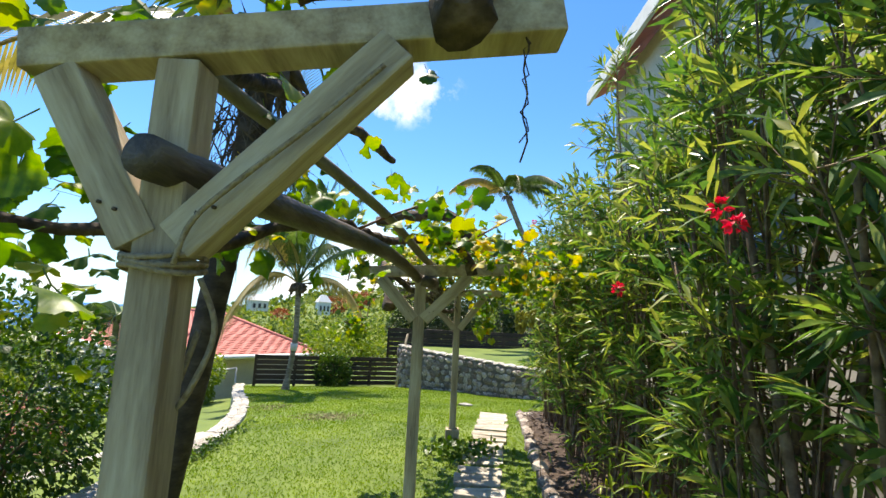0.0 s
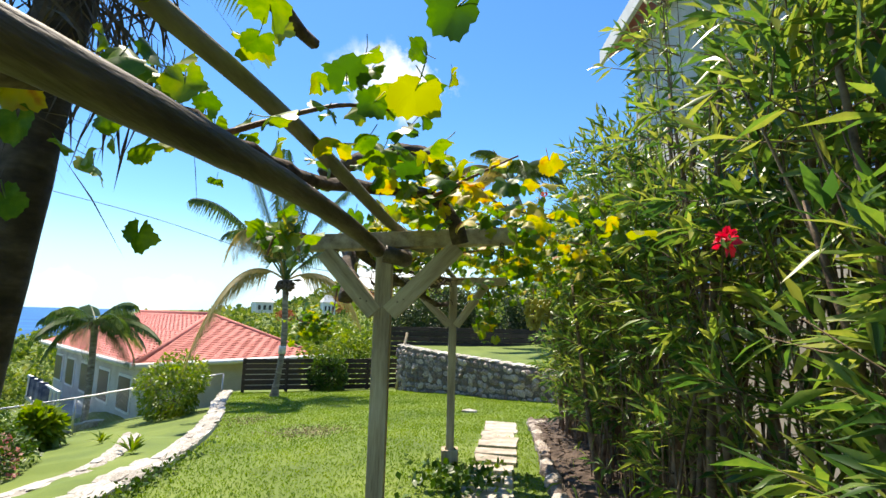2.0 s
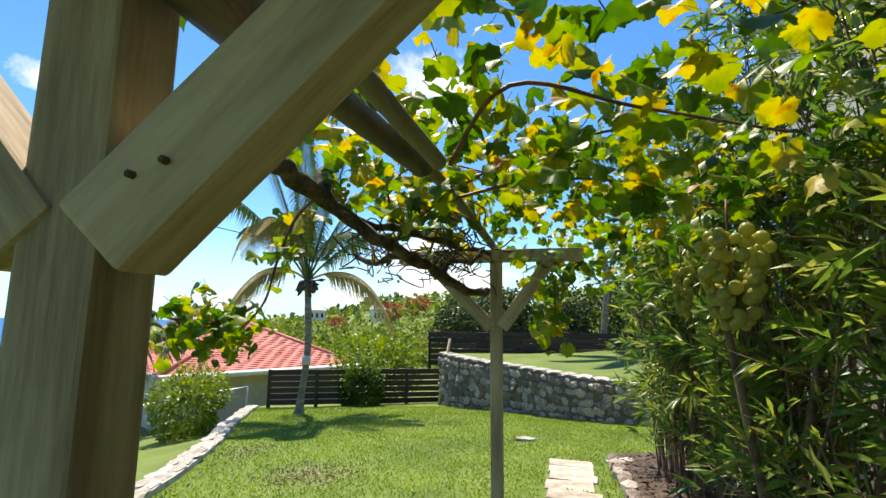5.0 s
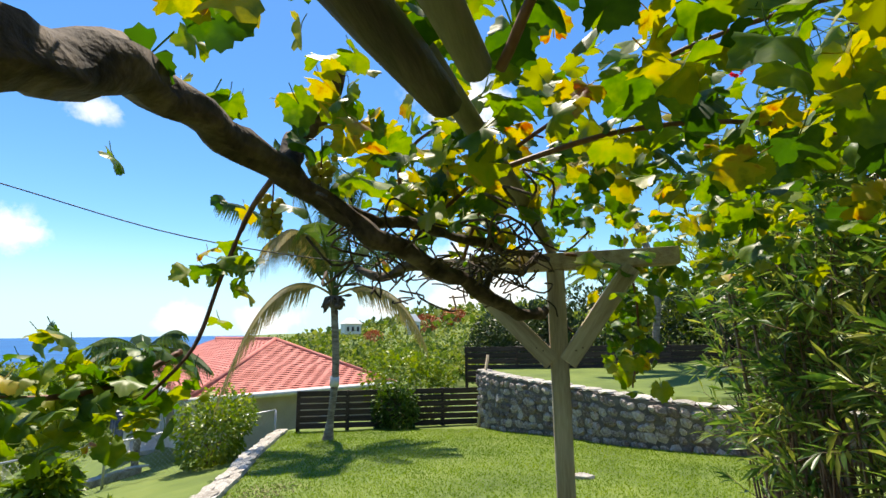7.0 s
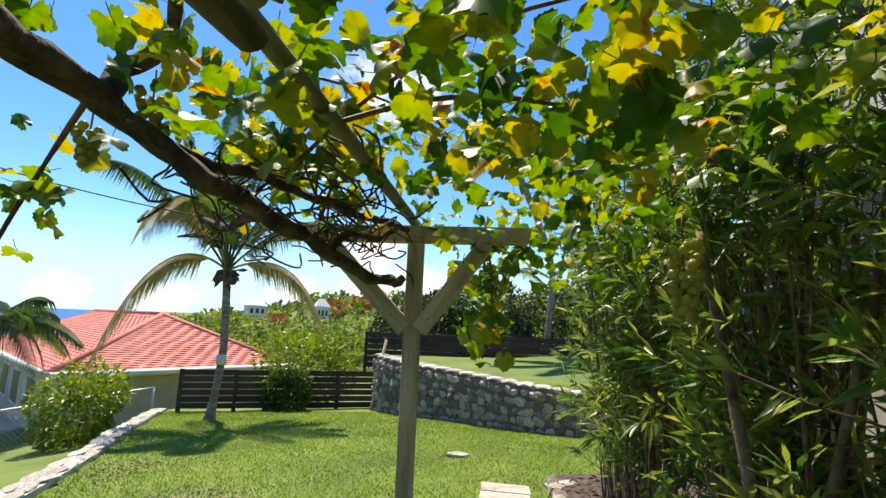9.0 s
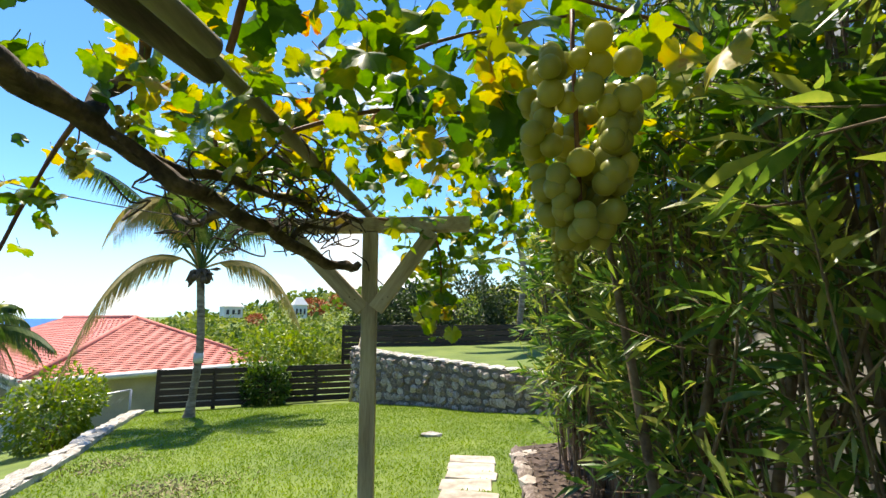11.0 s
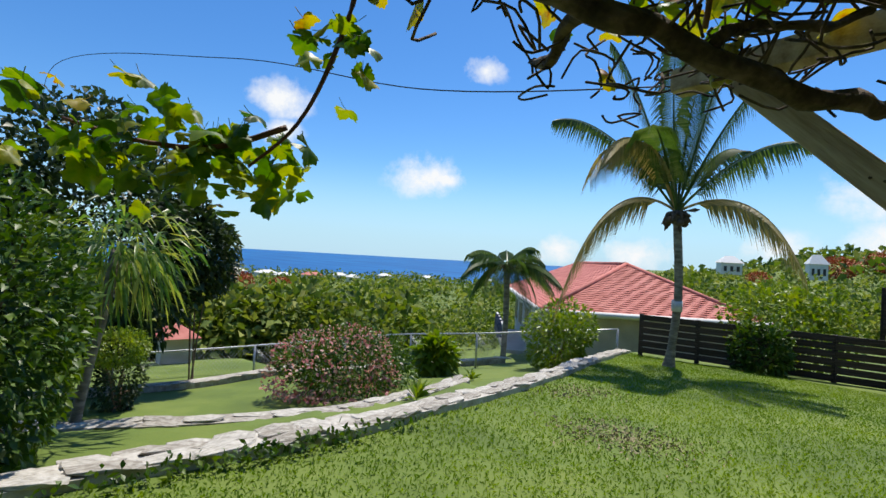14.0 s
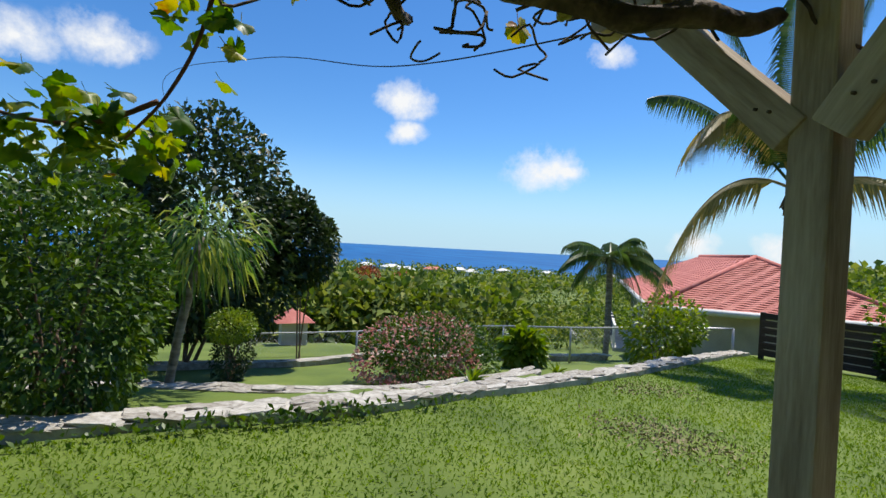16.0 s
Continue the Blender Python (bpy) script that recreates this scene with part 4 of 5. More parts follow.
shrub("spiky green shrub at the terrace edge", "shrub", "shrub", -8.2, 11.7, (0.35, 0.35, 0.4), -1.0, 500, 0.3, LIME, 5)
shrub("dark green creeper growing over board fence", "shrub", "shrub", -3.35, 16.5, (0.55, 0.3, 0.6), -0.35, 1700, 0.12, GLOSSY, 5)
shrub("wild yellow-green shrub behind the board fence", "shrub", "shrub", -3.4, 18.3, (1.4, 0.8, 1.0), 0.1, 2500, 0.16, LIME, 6, lumpy=0.6)
for k, (x, y, r, h) in enumerate(((0.2, 21.6, 1.3, 1.5), (2.0, 21.2, 1.5, 1.8), (4.6, 21.8, 1.7, 1.7), (6.8, 20.6, 1.8, 2.0), (-1.0, 22.5, 1.3, 1.2), (8.5, 18.5, 2.0, 2.0))):
    shrub("dark evergreen bush along the upper terrace fence", "shrub", "shrub", x, y, (r, r * 0.8, h * 0.75), 0.6 + h * 0.55, 3600, 0.17, DULL, 7, "terrace bushes", lumpy=0.5)
for k, (x, y) in enumerate(((-4.0, 8.2), (-6.6, 11.4))):
    a = thing("agave", "small yellowing spiky agave by kerb wall", "plant", (x, y, ground(x, y)), "agaves")
    add_part("leaves", leaf_mass("leaves", np.zeros((26, 3)) + (0, 0, 0.02), rng.normal(0, 0.7, (26, 3)) + np.array([0, 0, 0.8]), 0.3, 0.045, LIME, 0.3, 0.2, 0.3), a)
pt = thing("sapling", "slim leaning papaya sapling with long leaves", "tree", (-4.7, 5.05, ground(-4.7, 5.05)))
add_part("trunk", tubes("trunk", [(spline([(0, 0, -0.05), (-0.02, 0.12, 0.9), (0.0, 0.25, 1.7), (-0.1, 0.3, 2.1)]), [0.06, 0.058, 0.055, 0.05] + [0.045] * 15)], TRUNK, 10, 0.1), pt)
c_, d_ = blob_points(420, (-0.1, 0.3, 2.1), (0.5, 0.55, 0.4), 0.9, 5, 0.5)
add_part("crown", leaf_mass("crown", c_, d_ - np.array([0, 0, 0.5]), 0.28, 0.035, OLEANDER, 0.2, 0.5, 0.5), pt, kind="stuff")


# ---- buildings ----
def tiled_slope(parent, quad, rows, name="roof_slope"):
    """One roof face: overlapping courses of tile, each a part with a stepped lower edge."""
    a, b, c, d = [Vector(q) for q in quad]  # eave left, eave right, ridge right, ridge left
    nrm = (b - a).cross(d - a).normalized()
    if nrm.z < 0:
        nrm = -nrm
    for k in range(rows):
        t0, t1 = k / rows, (k + 1.06) / rows
        t1 = min(t1, 1.0)
        l0, r0, l1, r1 = a.lerp(d, t0), b.lerp(c, t0), a.lerp(d, t1), b.lerp(c, t1)
        n = max(4, int((r0 - l0).length / 0.22))
        V, F = [], []
        for i in range(n + 1):
            s = i / n
            w = 0.03 * abs(math.sin(math.pi * i * 0.5))
            p, q = l0.lerp(r0, s), l1.lerp(r1, s)
            V += [p - nrm * 0.03, p + nrm * (0.018 + w * 0.7), q + nrm * (w * 0.7)]
        for i in range(n):
            j = 3 * i
            F += [(j, j + 3, j + 4, j + 1), (j + 1, j + 4, j + 5, j + 2)]
        add_part("tile_course", mesh_of("tile_course", V, F, TILE), parent)


def red_house():
    L, u, v = Vector((-9.56, 16.8, 0)), Vector((-0.75, 0.66, 0)).normalized(), Vector((0.66, 0.75, 0)).normalized()
    w, ln, ez, rz = 7.0, 14.6, -0.28, 1.35
    h = thing("house", "cream house with hipped red tile roof below the garden", "house", L)
    o = Vector(L)

    def P(a, b, z):
        return u * a + v * b + Vector((0, 0, z))
    E = [P(0, 0, ez), P(0, w, ez), P(ln, w, ez), P(ln, 0, ez)]
    r1, r2 = P(3.0, w / 2, rz), P(ln - 3.0, w / 2, rz)
    roof = new("roof", mesh_of("roof", [*E, r1, r2], [(0, 1, 4), (1, 2, 5, 4), (2, 3, 5), (3, 0, 4, 5), (0, 3, 2, 1)], TILE))
    roof.parent = h
    tiled_slope(roof, (E[0], E[1], r1, r1), 30)
    tiled_slope(roof, (E[3], E[0], r1, r2), 30)
    add_part("ridge", tubes("ridge", [([r1, r2], 0.1), ([E[0], r1], 0.09), ([E[1], r1], 0.09)], TILE, 8), roof)
    i = 0.6
    base = -6.0
    W = [(i, i), (i, w - i), (ln - i, w - i), (ln - i, i)]
    V = [P(a, b, z) for z in (base, ez - 0.02) for a, b in W]
    add_part("wall", mesh_of("wall", V, [(0, 1, 5, 4), (1, 2, 6, 5), (2, 3, 7, 6), (3, 0, 4, 7)], PLASTER), h)
    add_part("fascia", tubes("fascia", [([E[0], E[3]], 0.1), ([E[0], E[1]], 0.1)], WHITE, 4), h)
    for k, a in enumerate((2.6, 5.2, 8.0, 10.6, 13.0)):
        for z in (-1.45, -4.2):
            m = Matrix.Translation(P(a, i - 0.02, z)) @ Matrix(((u.x, v.x, 0, 0), (u.y, v.y, 0, 0), (0, 0, 1, 0), (0, 0, 0, 1)))
            win = add_part("window", box(1.5, 0.06, 1.3, 0.01, "frame", WHITE), h, m=m)
            add_part("pane", box(1.3, 0.07, 1.1, 0, "pane", SHADE), win, m=pose(0, -0.01, 0))
    b = add_part("balcony", box(6.6, 1.2, 0.16, 0.02, "slab", PLASTER), h, m=Matrix.Translation(P(9.6, 0.0, -2.75)) @ Matrix(((u.x, v.x, 0, 0), (u.y, v.y, 0, 0), (0, 0, 1, 0), (0, 0, 0, 1))))
    for k in range(10):
        add_part("baluster", box(0.07, 0.07, 0.9, 0.01, "baluster", WHITE), b, m=pose(-3.2 + k * 0.71, -0.55, 0.5))
    add_part("handrail", box(6.6, 0.1, 0.08, 0.01, "handrail", WHITE), b, m=pose(0, -0.55, 0.98))
    for k in range(9):
        c = new("laundry", box(0.35, 0.03, 0.5 + 0.2 * (k % 3), 0.01, "cloth", CLOTH, 0.03))
        c.location = o + P(8.0 + 0.4 * k, -0.63, -2.1)
        tagged(c, "dark laundry hung over the balcony rail", "laundry", "laundry")


red_house()


def villa():
    """The house whose wall stands behind the oleanders."""
    h = thing("villa", "cream plastered villa with blue shutters behind oleanders", "house", (3.0, 3.5, 0))
    add_part("wall", box(0.3, 11.2, 6.0, 0.01, "wall", PLASTER), h, m=pose(0.15, -0.6, 2.9))
    add_part("end_wall", box(7.0, 0.3, 6.0, 0.01, "wall", PLASTER), h, m=pose(3.85, 4.86, 2.9))
    V = [(-0.35, -6.6, 5.75), (-0.35, 5.35, 5.75), (3.6, 5.35, 8.0), (3.6, -6.6, 8.0), (-0.35, -6.6, 5.9), (-0.35, 5.35, 5.9), (3.6, 5.35, 8.15), (3.6, -6.6, 8.15)]
    add_part("roof", mesh_of("roof", V, [(0, 1, 2, 3), (4, 7, 6, 5), (0, 4, 5, 1), (1, 5, 6, 2), (3, 2, 6, 7), (0, 3, 7, 4)], TILE), h)
    add_part("bargeboard", box(0.06, 12.0, 0.24, 0.008, "bargeboard", WHITE), h, m=pose(-0.38, -0.6, 5.8))
    for y, z in ((1.85, 3.0), (-1.3, 3.0), (3.9, 2.2)):
        win = add_part("window", box(0.1, 1.0, 1.25, 0.01, "window", WHITE), h, m=pose(-0.02, y, z))
        add_part("pane", box(0.11, 0.86, 1.1, 0, "pane", GLASS), win, m=pose(-0.01, 0, 0))
        for s in (-1, 1):
            sh = add_part("shutter", box(0.04, 0.5, 1.25, 0.006, "shutter", BLUE), h, "blue louvred shutter", m=pose(-0.06, y + s * 0.77, z))
            for k in range(12):
                add_part("slat", box(0.025, 0.42, 0.05, 0, "slat", BLUE), sh, m=pose(-0.025, 0, -0.53 + k * 0.097, 0, 30, 0))


villa()

# ---- fences ----
def board_fence(label, a, b, zlow, height, boards, posts, gap=0.018):
    a, b = Vector((*a, 0)), Vector((*b, 0))
    d = b - a
    n = posts - 1
    f = thing("board_fence", label, "fence", (a.x, a.y, zlow))
    rot = math.degrees(math.atan2(d.y, d.x))
    for k in range(posts):
        p = d * (k / n)
        add_part("post", box(0.09, 0.09, height + 0.25, 0.006, "post", BOARD), f, m=pose(p.x, p.y, height / 2 - 0.1, 0, 0, rot) @ pose(0, 0.055, 0))
    bh = height / boards
    for k in range(n):
        p = d * ((k + 0.5) / n)
        for j in range(boards):
            me = box(d.length / n - 0.012, 0.028, bh - gap - random.uniform(0, 0.012), 0.004, "board", BOARD, 0.003)
            add_part("board", me, f, m=pose(p.x, p.y, bh * (j + 0.5) + 0.03, random.gauss(0, 0.8), random.gauss(0, 0.18), rot))
    return f


board_fence("low dark-stained horizontal board fence at the lawn's end", (-5.75, 16.0), (-1.1, 17.4), -0.81, 0.93, 6, 5)
board_fence("dark-stained horizontal board fence on the upper terrace", (-1.9, 19.0), (7.0, 20.0), 0.05, 1.05, 6, 7)
pr = thing("prop_post", "weathered pole leaning against the fence corner", "pole", (-1.15, 16.6, -0.75))
add_part("pole", tubes("pole", [([(-0.18, 0, -0.1), (0.12, 0.05, 1.75)], [0.04, 0.032])], TIMBER, 8, 0.1), pr)

chain = thing("chain_link_fence", "galvanised chain-link fence with top rail below the kerb", "fence")
CL = [(-6.3, 15.9, -0.3), (-7.4, 14.7, -0.45), (-8.7, 13.4, -0.65), (-10.2, 12.4, -0.85), (-11.6, 11.2, -1.1), (-12.3, 9.0, -1.3), (-12.6, 6.0, -1.35)]
add_part("top_rail", tubes("rail", [(spline(CL, 4), 0.022)], STEEL, 8), chain)
for k, (x, y, z) in enumerate(CL):
    g0 = ground(x, y)
    add_part("post", tubes("post", [([(x, y, min(g0, z - 0.9) - 0.1), (x, y, z)], 0.026)], STEEL, 8), chain)
mesh_lines = []
for a, b in zip(CL[:-1], CL[1:]):
    a, b = Vector(a), Vector(b)
    n = int((b - a).length / 0.09)
    for k in range(n):
        p, q = a.lerp(b, k / n), a.lerp(b, min(1, (k + 9) / n))
        mesh_lines += [([p, q - Vector((0, 0, 0.95))], 0.0022), ([a.lerp(b, min(1, (k + 9) / n)), p - Vector((0, 0, 0.95))], 0.0022)]
add_part("mesh", tubes("mesh", mesh_lines, STEEL, 3), chain, "grey wire mesh", kind="stuff")

hut = thing("garden_hut", "small hut with red roof among shrubs", "hut", (-15.5, 7.7, ground(-15.5, 7.7) - 0.2))
add_part("wall", box(0.8, 0.8, 1.0, 0.02, "wall", PLASTER), hut, m=pose(0, 0, 0.5))
add_part("roof", mesh_of("roof", [(-0.6, -0.6, 0.98), (0.6, -0.6, 0.98), (0.6, 0.6, 0.98), (-0.6, 0.6, 0.98), (0, 0, 1.4)], [(0, 1, 4), (1, 2, 4), (2, 3, 4), (3, 0, 4), (3, 2, 1, 0)], TILE), hut)

# ---- valley woods, far houses ----
V_, D_, n_w = [], [], 0
for k in range(4300):
    b = radians(random.uniform(-28, 112))
    d = 24 + 430 * random.random() ** 1.7
    x, y = -math.sin(b) * d, math.cos(b) * d
    bd = math.degrees(b)
    if -14 < bd < 48 and d < 50:
        continue
    if -30 < x + 18 < 26 and abs((x + 10) * 0.66 + (y - 19) * 0.75 - 5) < 9 and 18 < y < 42:
        continue
    z = ground(x, y)
    if z < -21.5:
        continue
    r = random.uniform(1.0, 2.6) * (1 + d / 350)
    m = int(max(26, 440 - d * 3.4))
    q, o = blob_points(m, (x, y, z + r * 0.55), (r, r, r * 0.8), 0.25, 5, 0.5)
    keep = o[:, 2] > -0.35
    V_.append(np.concatenate([q[keep], np.full((keep.sum(), 1), r * 0.115 * (1 + d / 65))], 1))
    D_.append(o[keep])
V_, D_ = np.concatenate(V_), np.concatenate(D_)
woods = thing("woodland", "green scrub woodland filling the valley to the shore", "woodland", kind="stuff")
for k in range(4):
    lo, hi = [(0, 0.38), (0.38, 0.7), (0.7, 1.3), (1.3, 99)][k]
    s = (V_[:, 3] >= lo) & (V_[:, 3] < hi)
    if s.sum() > 10:
        add_part("canopy", leaf_mass("canopy", V_[s, :3], D_[s] * 0.8, float(V_[s, 3].mean()), float(V_[s, 3].mean()) * 0.75, WOODS, 0.2, 0.1, 0.6), woods, kind="stuff")
for b, d, r in ((73, 200, 5), (69, 215, 4), (76, 60, 2.2), (12, 150, 4), (9, 170, 4), (18, 140, 2.5)):
    x, y = -math.sin(radians(b)) * d, math.cos(radians(b)) * d
    shrub("distant flame tree in orange-red blossom", "tree", "tree", x, y, (r, r, r * 0.6), ground(x, y) + r * 0.9, 1100, r * 0.2, FLAME, 3, "flame trees")
for k, (b, d, s, red) in enumerate(((66, 330, 12, True), (71, 340, 12, False), (63, 350, 8, False), (69, 300, 9, False), (58, 390, 9, False), (20.5, 150, 5, False), (61.5, 320, 7, False), (74, 360, 9, False), (53, 400, 8, False), (46, 410, 7, False), (13.5, 120, 3, False))):
    x, y = -math.sin(radians(b)) * d, math.cos(radians(b)) * d
    z = ground(x, y) + (3.2 if d < 200 else 1.5)
    hs = thing("villa", "distant white villa with a pitched roof among trees", "house", (x, y, z), "distant villas")
    add_part("wall", box(s, s * 0.7, 3.0, 0.05, "wall", WHITE), hs, m=pose(0, 0, 1.5, 0, 0, b + 20))
    e = s * 0.56
    add_part("roof", mesh_of("roof", [(-e, -e * 0.8, 3), (e, -e * 0.8, 3), (e, e * 0.8, 3), (-e, e * 0.8, 3), (-e * 0.4, 0, 4.8), (e * 0.4, 0, 4.8)], [(0, 1, 5, 4), (1, 2, 5), (2, 3, 4, 5), (3, 0, 4), (3, 2, 1, 0)], TILE if red else WHITE), hs, m=pose(0, 0, 0, 0, 0, b + 20))
    for j in range(3):
        add_part("window", box(s * 0.14, 0.2, 1.3, 0.02, "window", SHADE), hs, m=pose(0, 0, 1.5, 0, 0, b + 20) @ pose(-s * 0.3 + j * s * 0.3, -s * 0.35, 0))

# ---- walls of stone ----
def rock_mesh(seed, sx, sy, sz, mat, name="stone"):
    """A rounded, uneven stone of few faces."""
    r_ = random.Random(seed)
    bm = bmesh.new()
    bmesh.ops.create_icosphere(bm, subdivisions=1, radius=0.5)
    for v in bm.verts:
        c = v.co
        e = max(abs(c.x), abs(c.y), abs(c.z)) * 2
        c = c / e ** 0.45
        v.co = Vector((c.x * sx, c.y * sy, c.z * sz)) * r_.uniform(0.84, 1.16)
    me = bpy.data.meshes.new(name)
    bm.to_mesh(me)
    bm.free()
    me.materials.append(mat)
    return me


ROCKS = [rock_mesh(k, 1.12, 1.0, 1.08, STONE) for k in range(10)]
KERBS = [rock_mesh(k + 40, 1.08, 1.1, 1.0, PALESTONE, "kerb_stone") for k in range(8)]


def wall_body(name, line, low, high, thick, mat, label, cat):
    """A low wall along a line, with sloping ground; low and high give heights at a place."""
    P = spline([(*p, 0) for p in line], 5)
    V, F = [], []
    for i, p in enumerate(P):
        d = (P[min(i + 1, len(P) - 1)] - P[max(i - 1, 0)]).normalized()
        s = Vector((-d.y, d.x, 0)) * thick / 2
        lo, hi = low(p.x, p.y), high(p.x, p.y)
        V += [(p.x + s.x, p.y + s.y, lo), (p.x + s.x, p.y + s.y, hi), (p.x - s.x, p.y - s.y, hi), (p.x - s.x, p.y - s.y, lo)]
    for i in range(len(P) - 1):
        for k in range(4):
            j = (k + 1) % 4
            F.append((4 * i + k, 4 * i + 4 + k, 4 * i + 4 + j, 4 * i + j))
    F += [(0, 1, 2, 3), (4 * len(P) - 1, 4 * len(P) - 2, 4 * len(P) - 3, 4 * len(P) - 4)]
    ob = new(name, mesh_of(name, V, F, mat))
    return tagged(ob, label, cat, kind="structure"), P


def walk_line(P, step):
    out, left = [], 0.0
    for a, b in zip(P[:-1], P[1:]):
        L = (b - a).length
        while left < L:
            out.append((a.lerp(b, left / L), (b - a).normalized()))
            left += step
        left -= L
    return out


def kerb_stones(parent, P, top, step, wide, high, ymin, ymax):
    n = 0
    for p, d in walk_line(P, step):
        if not ymin < p.y < ymax:
            continue
        rot = math.atan2(d.y, d.x)
        s = Vector((-d.y, d.x, 0))
        for off in (-wide * 0.25, wide * 0.25):
            q = p + s * (off + random.gauss(0, 0.012)) + d * random.uniform(-0.05, 0.05)
            m = Matrix.LocRotScale((q.x, q.y, top(q.x, q.y) - high * 0.32 + random.gauss(0, 0.008)), Euler((random.gauss(0, 0.06), random.gauss(0, 0.06), rot + random.gauss(0, 0.15))), Vector((step * random.uniform(0.95, 1.2), wide * 0.58, high)))
            add_part("kerb_stone", KERBS[random.randrange(8)], parent, m=m)
            n += 1
    return n


def lip(x, y):
    return lawn(x, y) + 0.085


k1, P1 = wall_body("wall_kerb_upper", KERB, lambda x, y: lawn(x, y) - 0.7, lambda x, y: lawn(x, y) + 0.06, 0.26, PALESTONE, "low pale rubble kerb wall edging the lawn", "wall")
kerb_stones(k1, P1, lip, 0.34, 0.25, 0.055, 2.6, 16.0)
k2, P2 = wall_body("wall_kerb_middle", MID, lambda x, y: lawn(x, y) - 1.4, lambda x, y: lawn(x, y) - 0.19, 0.24, PALESTONE, "curved pale rubble terrace wall below the lawn", "wall")
kerb_stones(k2, P2, lambda x, y: lawn(x, y) - 0.175, 0.34, 0.23, 0.05, 3.5, 9.8)
k3, P3 = wall_body("wall_kerb_lower", LOW, lambda x, y: ground(x + 0.3, y) - 0.6, lambda x, y: ground(x + 0.3, y) + 0.1, 0.3, PALESTONE, "pale low wall at the lower terrace edge", "wall")
kerb_stones(k3, P3, lambda x, y: ground(x + 0.3, y) + 0.11, 0.45, 0.3, 0.06, 4.5, 15)

steps = thing("stone_step", "rough pale stone landing where two kerb walls meet", "step", (-3.08, 6.1, lawn(-3.0, 6.1)))
for k in range(7):
    add_part("slab", KERBS[k % 8], steps, m=Matrix.LocRotScale((0.06, -0.95 + 0.27 * k, 0.03 + random.gauss(0, 0.006)), Euler((0, 0, 1.57 + random.gauss(0, 0.15))), Vector((0.3, 0.16, 0.07))))


def terrace_top(x, y):
    return 0.56 - 0.07 * (x + 0.6) if x < 3.4 else 0.28


wall, PW = wall_body("wall_retaining", WALL, lambda x, y: lawn(x, y) - 0.3, lambda x, y: terrace_top(x, y) - 0.03, 0.36, MORTAR, "rubble stone retaining wall with pale coping below terrace", "wall")
n = 0
for p, d in walk_line(PW, 0.17):
    if p.x > 4.2:
        break
    s = Vector((d.y, -d.x, 0))
    rot = math.atan2(d.y, d.x)
    lo, hi = lawn(p.x, p.y) - 0.06, terrace_top(p.x, p.y) - 0.07
    rows_ = max(3, int((hi - lo) / 0.155))
    for j in range(rows_):
        q = p + s * (0.165 + random.gauss(0, 0.012)) + d * random.uniform(-0.045, 0.045)
        z = lo + (hi - lo) * (j + 0.5) / rows_ + random.gauss(0, 0.014)
        sz = random.uniform(0.75, 1.3)
        m = Matrix.LocRotScale((q.x, q.y, z), Euler((random.gauss(0, 0.25), random.gauss(0, 0.5), rot + random.gauss(0, 0.2))), Vector((0.185 * sz, 0.13, 0.165 * sz)))
        add_part("stone", ROCKS[random.randrange(10)], wall, m=m)
        n += 1
for p, d in walk_line(PW, 0.34):
    rot = math.atan2(d.y, d.x)
    add_part("coping_stone", KERBS[random.randrange(8)], wall, m=Matrix.LocRotScale((p.x, p.y, terrace_top(p.x, p.y)), Euler((0, 0, rot + random.gauss(0, 0.05))), Vector((0.38, 0.42, 0.09))))

# ---- path and lawn details ----
path = thing("stepping_path", "path of pale rectangular stepping stones in grass", "path", (0, 0, 0), kind="structure")
for k in range(17):
    y = 9.35 - k * 0.345
    x = 1.08 - 0.145 * (9.35 - y) + random.gauss(0, 0.015)
    y += random.gauss(0, 0.012)
    me = box(0.46 + random.uniform(-0.03, 0.03), 0.25 + random.uniform(-0.02, 0.02), 0.05, 0.012, "stepping_stone", SLAB, 0.012)
    add_part("stepping_stone", me, path, m=pose(x, y, ground(x, y) + 0.012, random.gauss(0, 1), random.gauss(0, 1), -8 + random.gauss(0, 3)))
add_part("stepping_stone", box(0.32, 0.3, 0.05, 0.02, "stepping_stone", SLAB, 0.03), path, m=pose(1.7, 9.5, ground(1.7, 9.5) + 0.012, 0, 0, 20))
bed = thing("bed_edging", "row of grey rubble stones edging the planting bed", "edging", kind="structure")
for k in range(34):
    y = 1.0 + k * 0.26
    x = along([(0.95, -1), (1.12, 4.7), (1.25, 6.4), (1.62, 9.6), (1.7, 11)], y) - 0.02
    add_part("edging_stone", ROCKS[k % 10], bed, m=Matrix.LocRotScale((x, y, ground(x, y) + 0.03), Euler((0, random.gauss(0, 0.1), random.gauss(1.5, 0.2))), Vector((0.26, 0.16, 0.17))))
rk = new("lawn_rock", rock_mesh(77, 0.34, 0.2, 0.1, PALESTONE, "lawn_rock"))
rk.location = (0.66, 11.05, ground(0.66, 11.05) + 0.01)
tagged(rk, "flat pale rock sunk in the lawn", "rock")

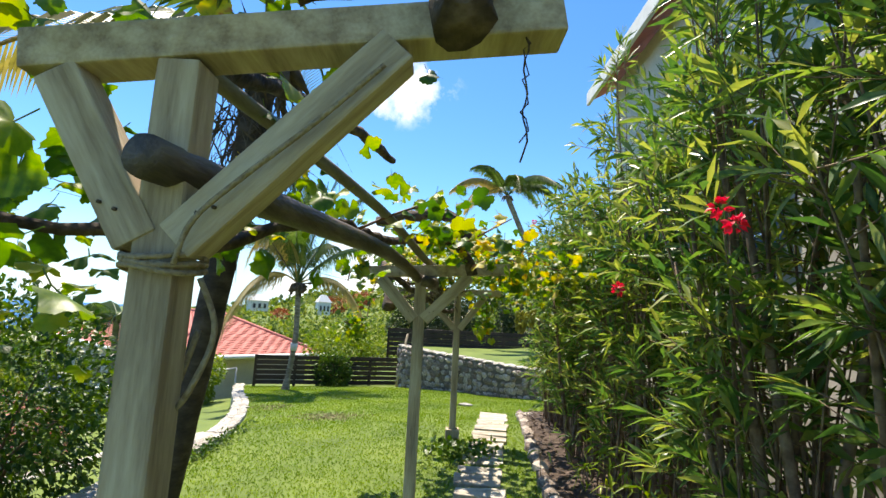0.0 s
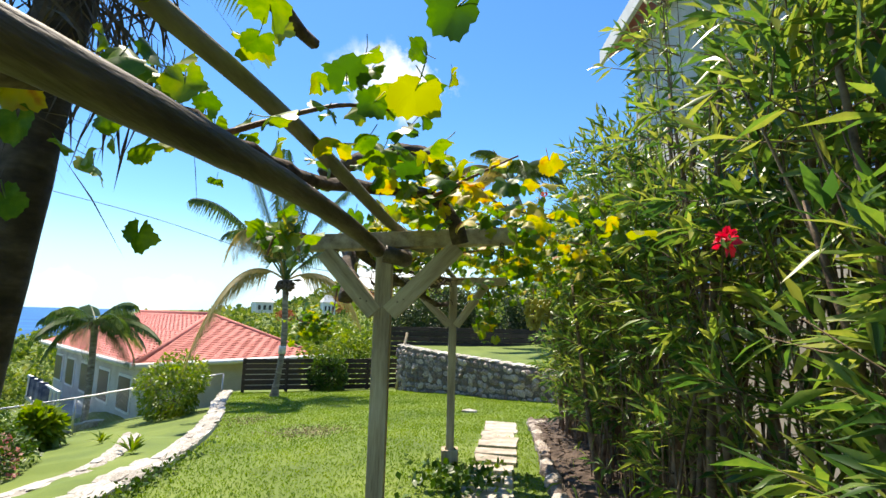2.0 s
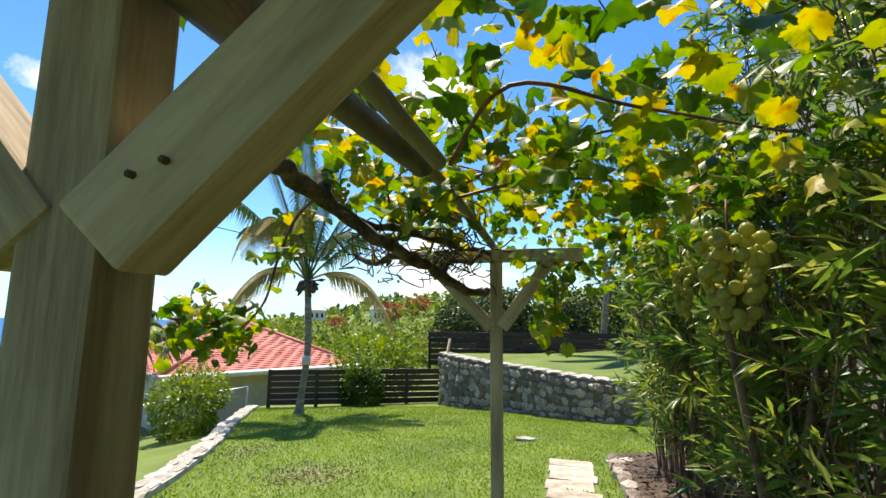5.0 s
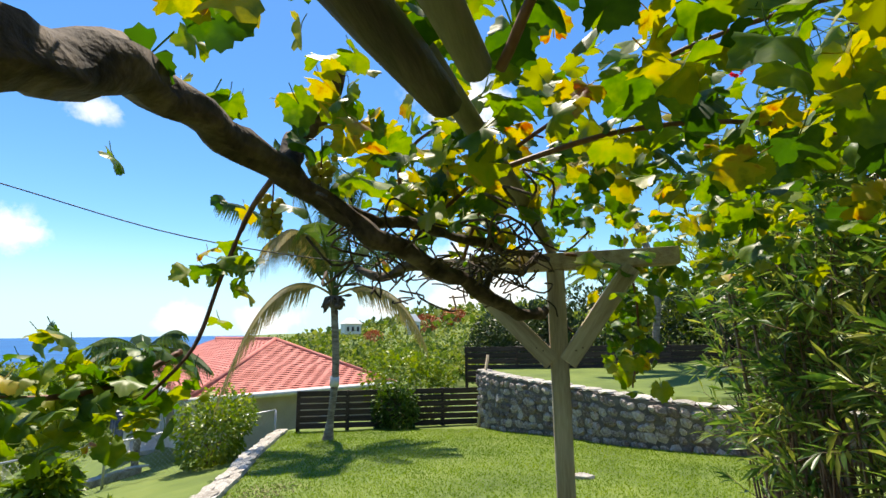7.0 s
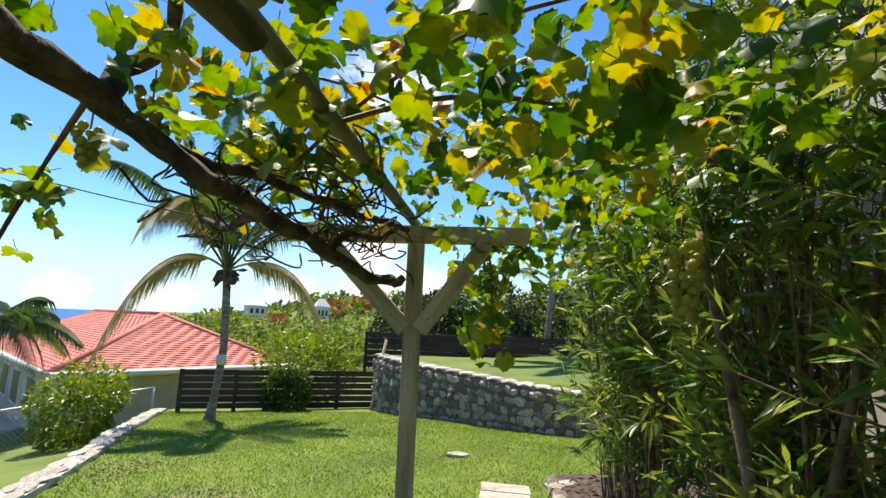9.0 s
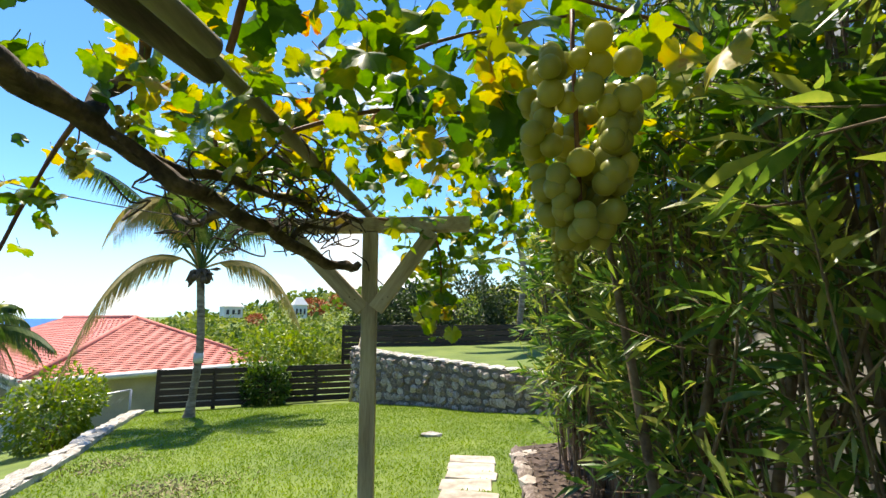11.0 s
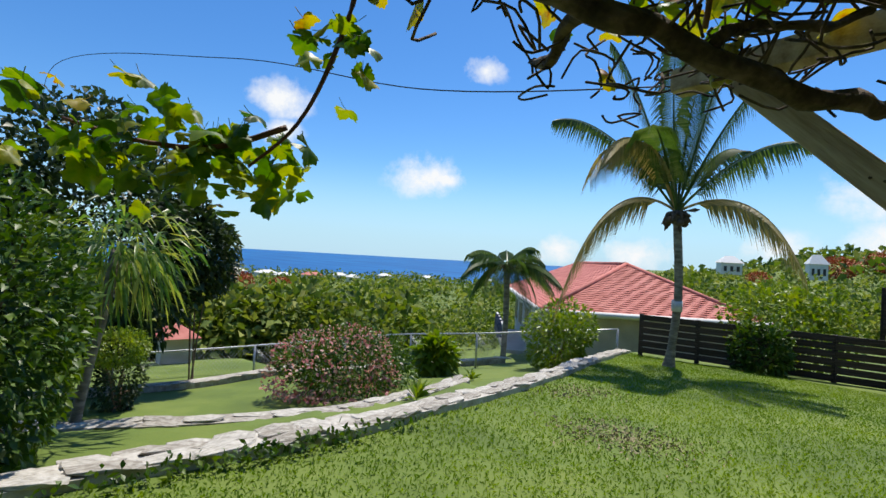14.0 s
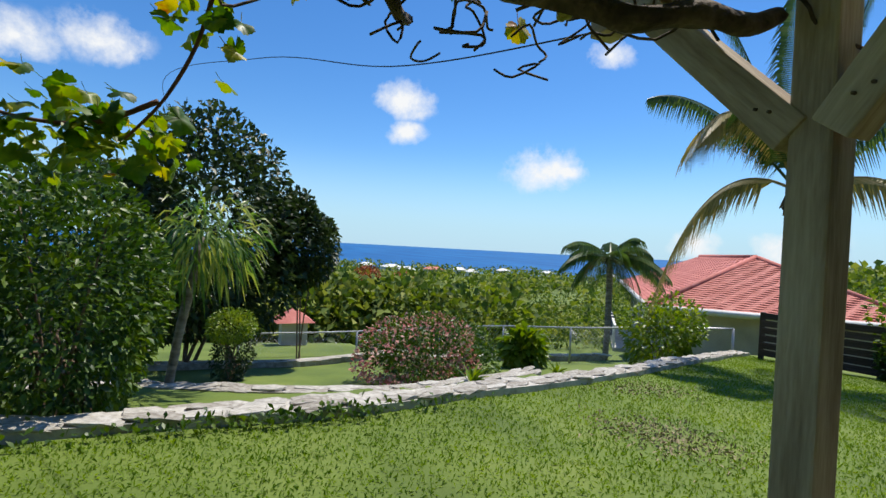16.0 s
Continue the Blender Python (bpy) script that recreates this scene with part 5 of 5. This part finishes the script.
# grass blades, thick where the walk passes near
gx, gy = [], []
dry_x, dry_y = [], []
N = 340000
px = rng.uniform(-6.2, 3.2, N)
py = -0.5 + 17.0 * rng.random(N) ** 1.15
keepers = []
for x, y in zip(px, py):
    if x < along(KERB, y) + 0.17 or x > along([(0.9, -1), (1.05, 4.7), (1.2, 6.4), (1.6, 9.6), (3.0, 11), (5, 14)], y) or y > wall_y(max(x, -1.15)) - 0.25:
        continue
    if y > 16.2:
        continue
    if abs(x - (1.08 - 0.145 * (9.35 - y))) < 0.26 and 3.7 < y < 9.5 and ((9.35 - y + 0.17) % 0.345) < 0.3:
        continue
    bald = math.exp(-(((x + 1.74) / 0.42) ** 2 + ((y - 8.68) / 0.38) ** 2)) + 0.6 * math.exp(-(((x + 3.1) / 0.3) ** 2 + ((y - 9.9) / 0.5) ** 2))
    if random.random() < bald * 0.97:
        if random.random() < 0.97:
            dry_x.append(x)
            dry_y.append(y)
        continue
    keepers.append((x, y))
kx_, ky_ = np.array([k[0] for k in keepers]), np.array([k[1] for k in keepers])
kz = np.array([ground(a, b) for a, b in keepers])
kz += np.array([0.025 * noise.noise(Vector((a * 0.9, b * 0.9, 0))) for a, b in keepers])
turf = thing("grass", "short green lawn grass lit by sun", "grass", kind="stuff")
add_part("blades", leaf_mass("blades", np.stack([kx_, ky_, kz - 0.004], 1), np.tile((0, 0, 0.9), (len(kx_), 1)), 0.038, 0.0105, BLADE, 0.15, 0.12, 0.8), turf, kind="stuff")
dz = np.array([ground(a, b) for a, b in zip(dry_x, dry_y)])
add_part("dry_patch", leaf_mass("dry", np.stack([np.array(dry_x), np.array(dry_y), dz], 1), np.tile((0, 0, 0.4), (len(dz), 1)), 0.05, 0.014, DRYBLADE, 0.2, 0.2, 0.8), turf, "worn dry patch of grass", kind="stuff")
wd = thing("weed_patch", "broad-leaved weeds growing by the post foot", "weeds", (0.35, 6.2, ground(0.35, 6.2)))
add_part("leaves", leaf_mass("weeds", rng.normal(0, 1, (380, 3)) * (0.22, 0.3, 0.03) + (0, 0, 0.05), np.tile((0, 0, 0.4), (380, 1)), 0.09, 0.06, GLOSSY, 0.1, 0.1, 0.7), wd, kind="stuff")
tr = thing("kerb_creeper", "low green weeds spilling against the kerb wall", "weeds", (-2.6, 6.0, ground(-2.6, 6.0)))
add_part("leaves", leaf_mass("weeds", rng.normal(0, 1, (420, 3)) * (0.05, 0.7, 0.03) + (0, 0, 0.05), np.tile((0, 0, 0.5), (420, 1)), 0.06, 0.03, GLOSSY, 0.1, 0.1, 0.7), tr, kind="stuff")
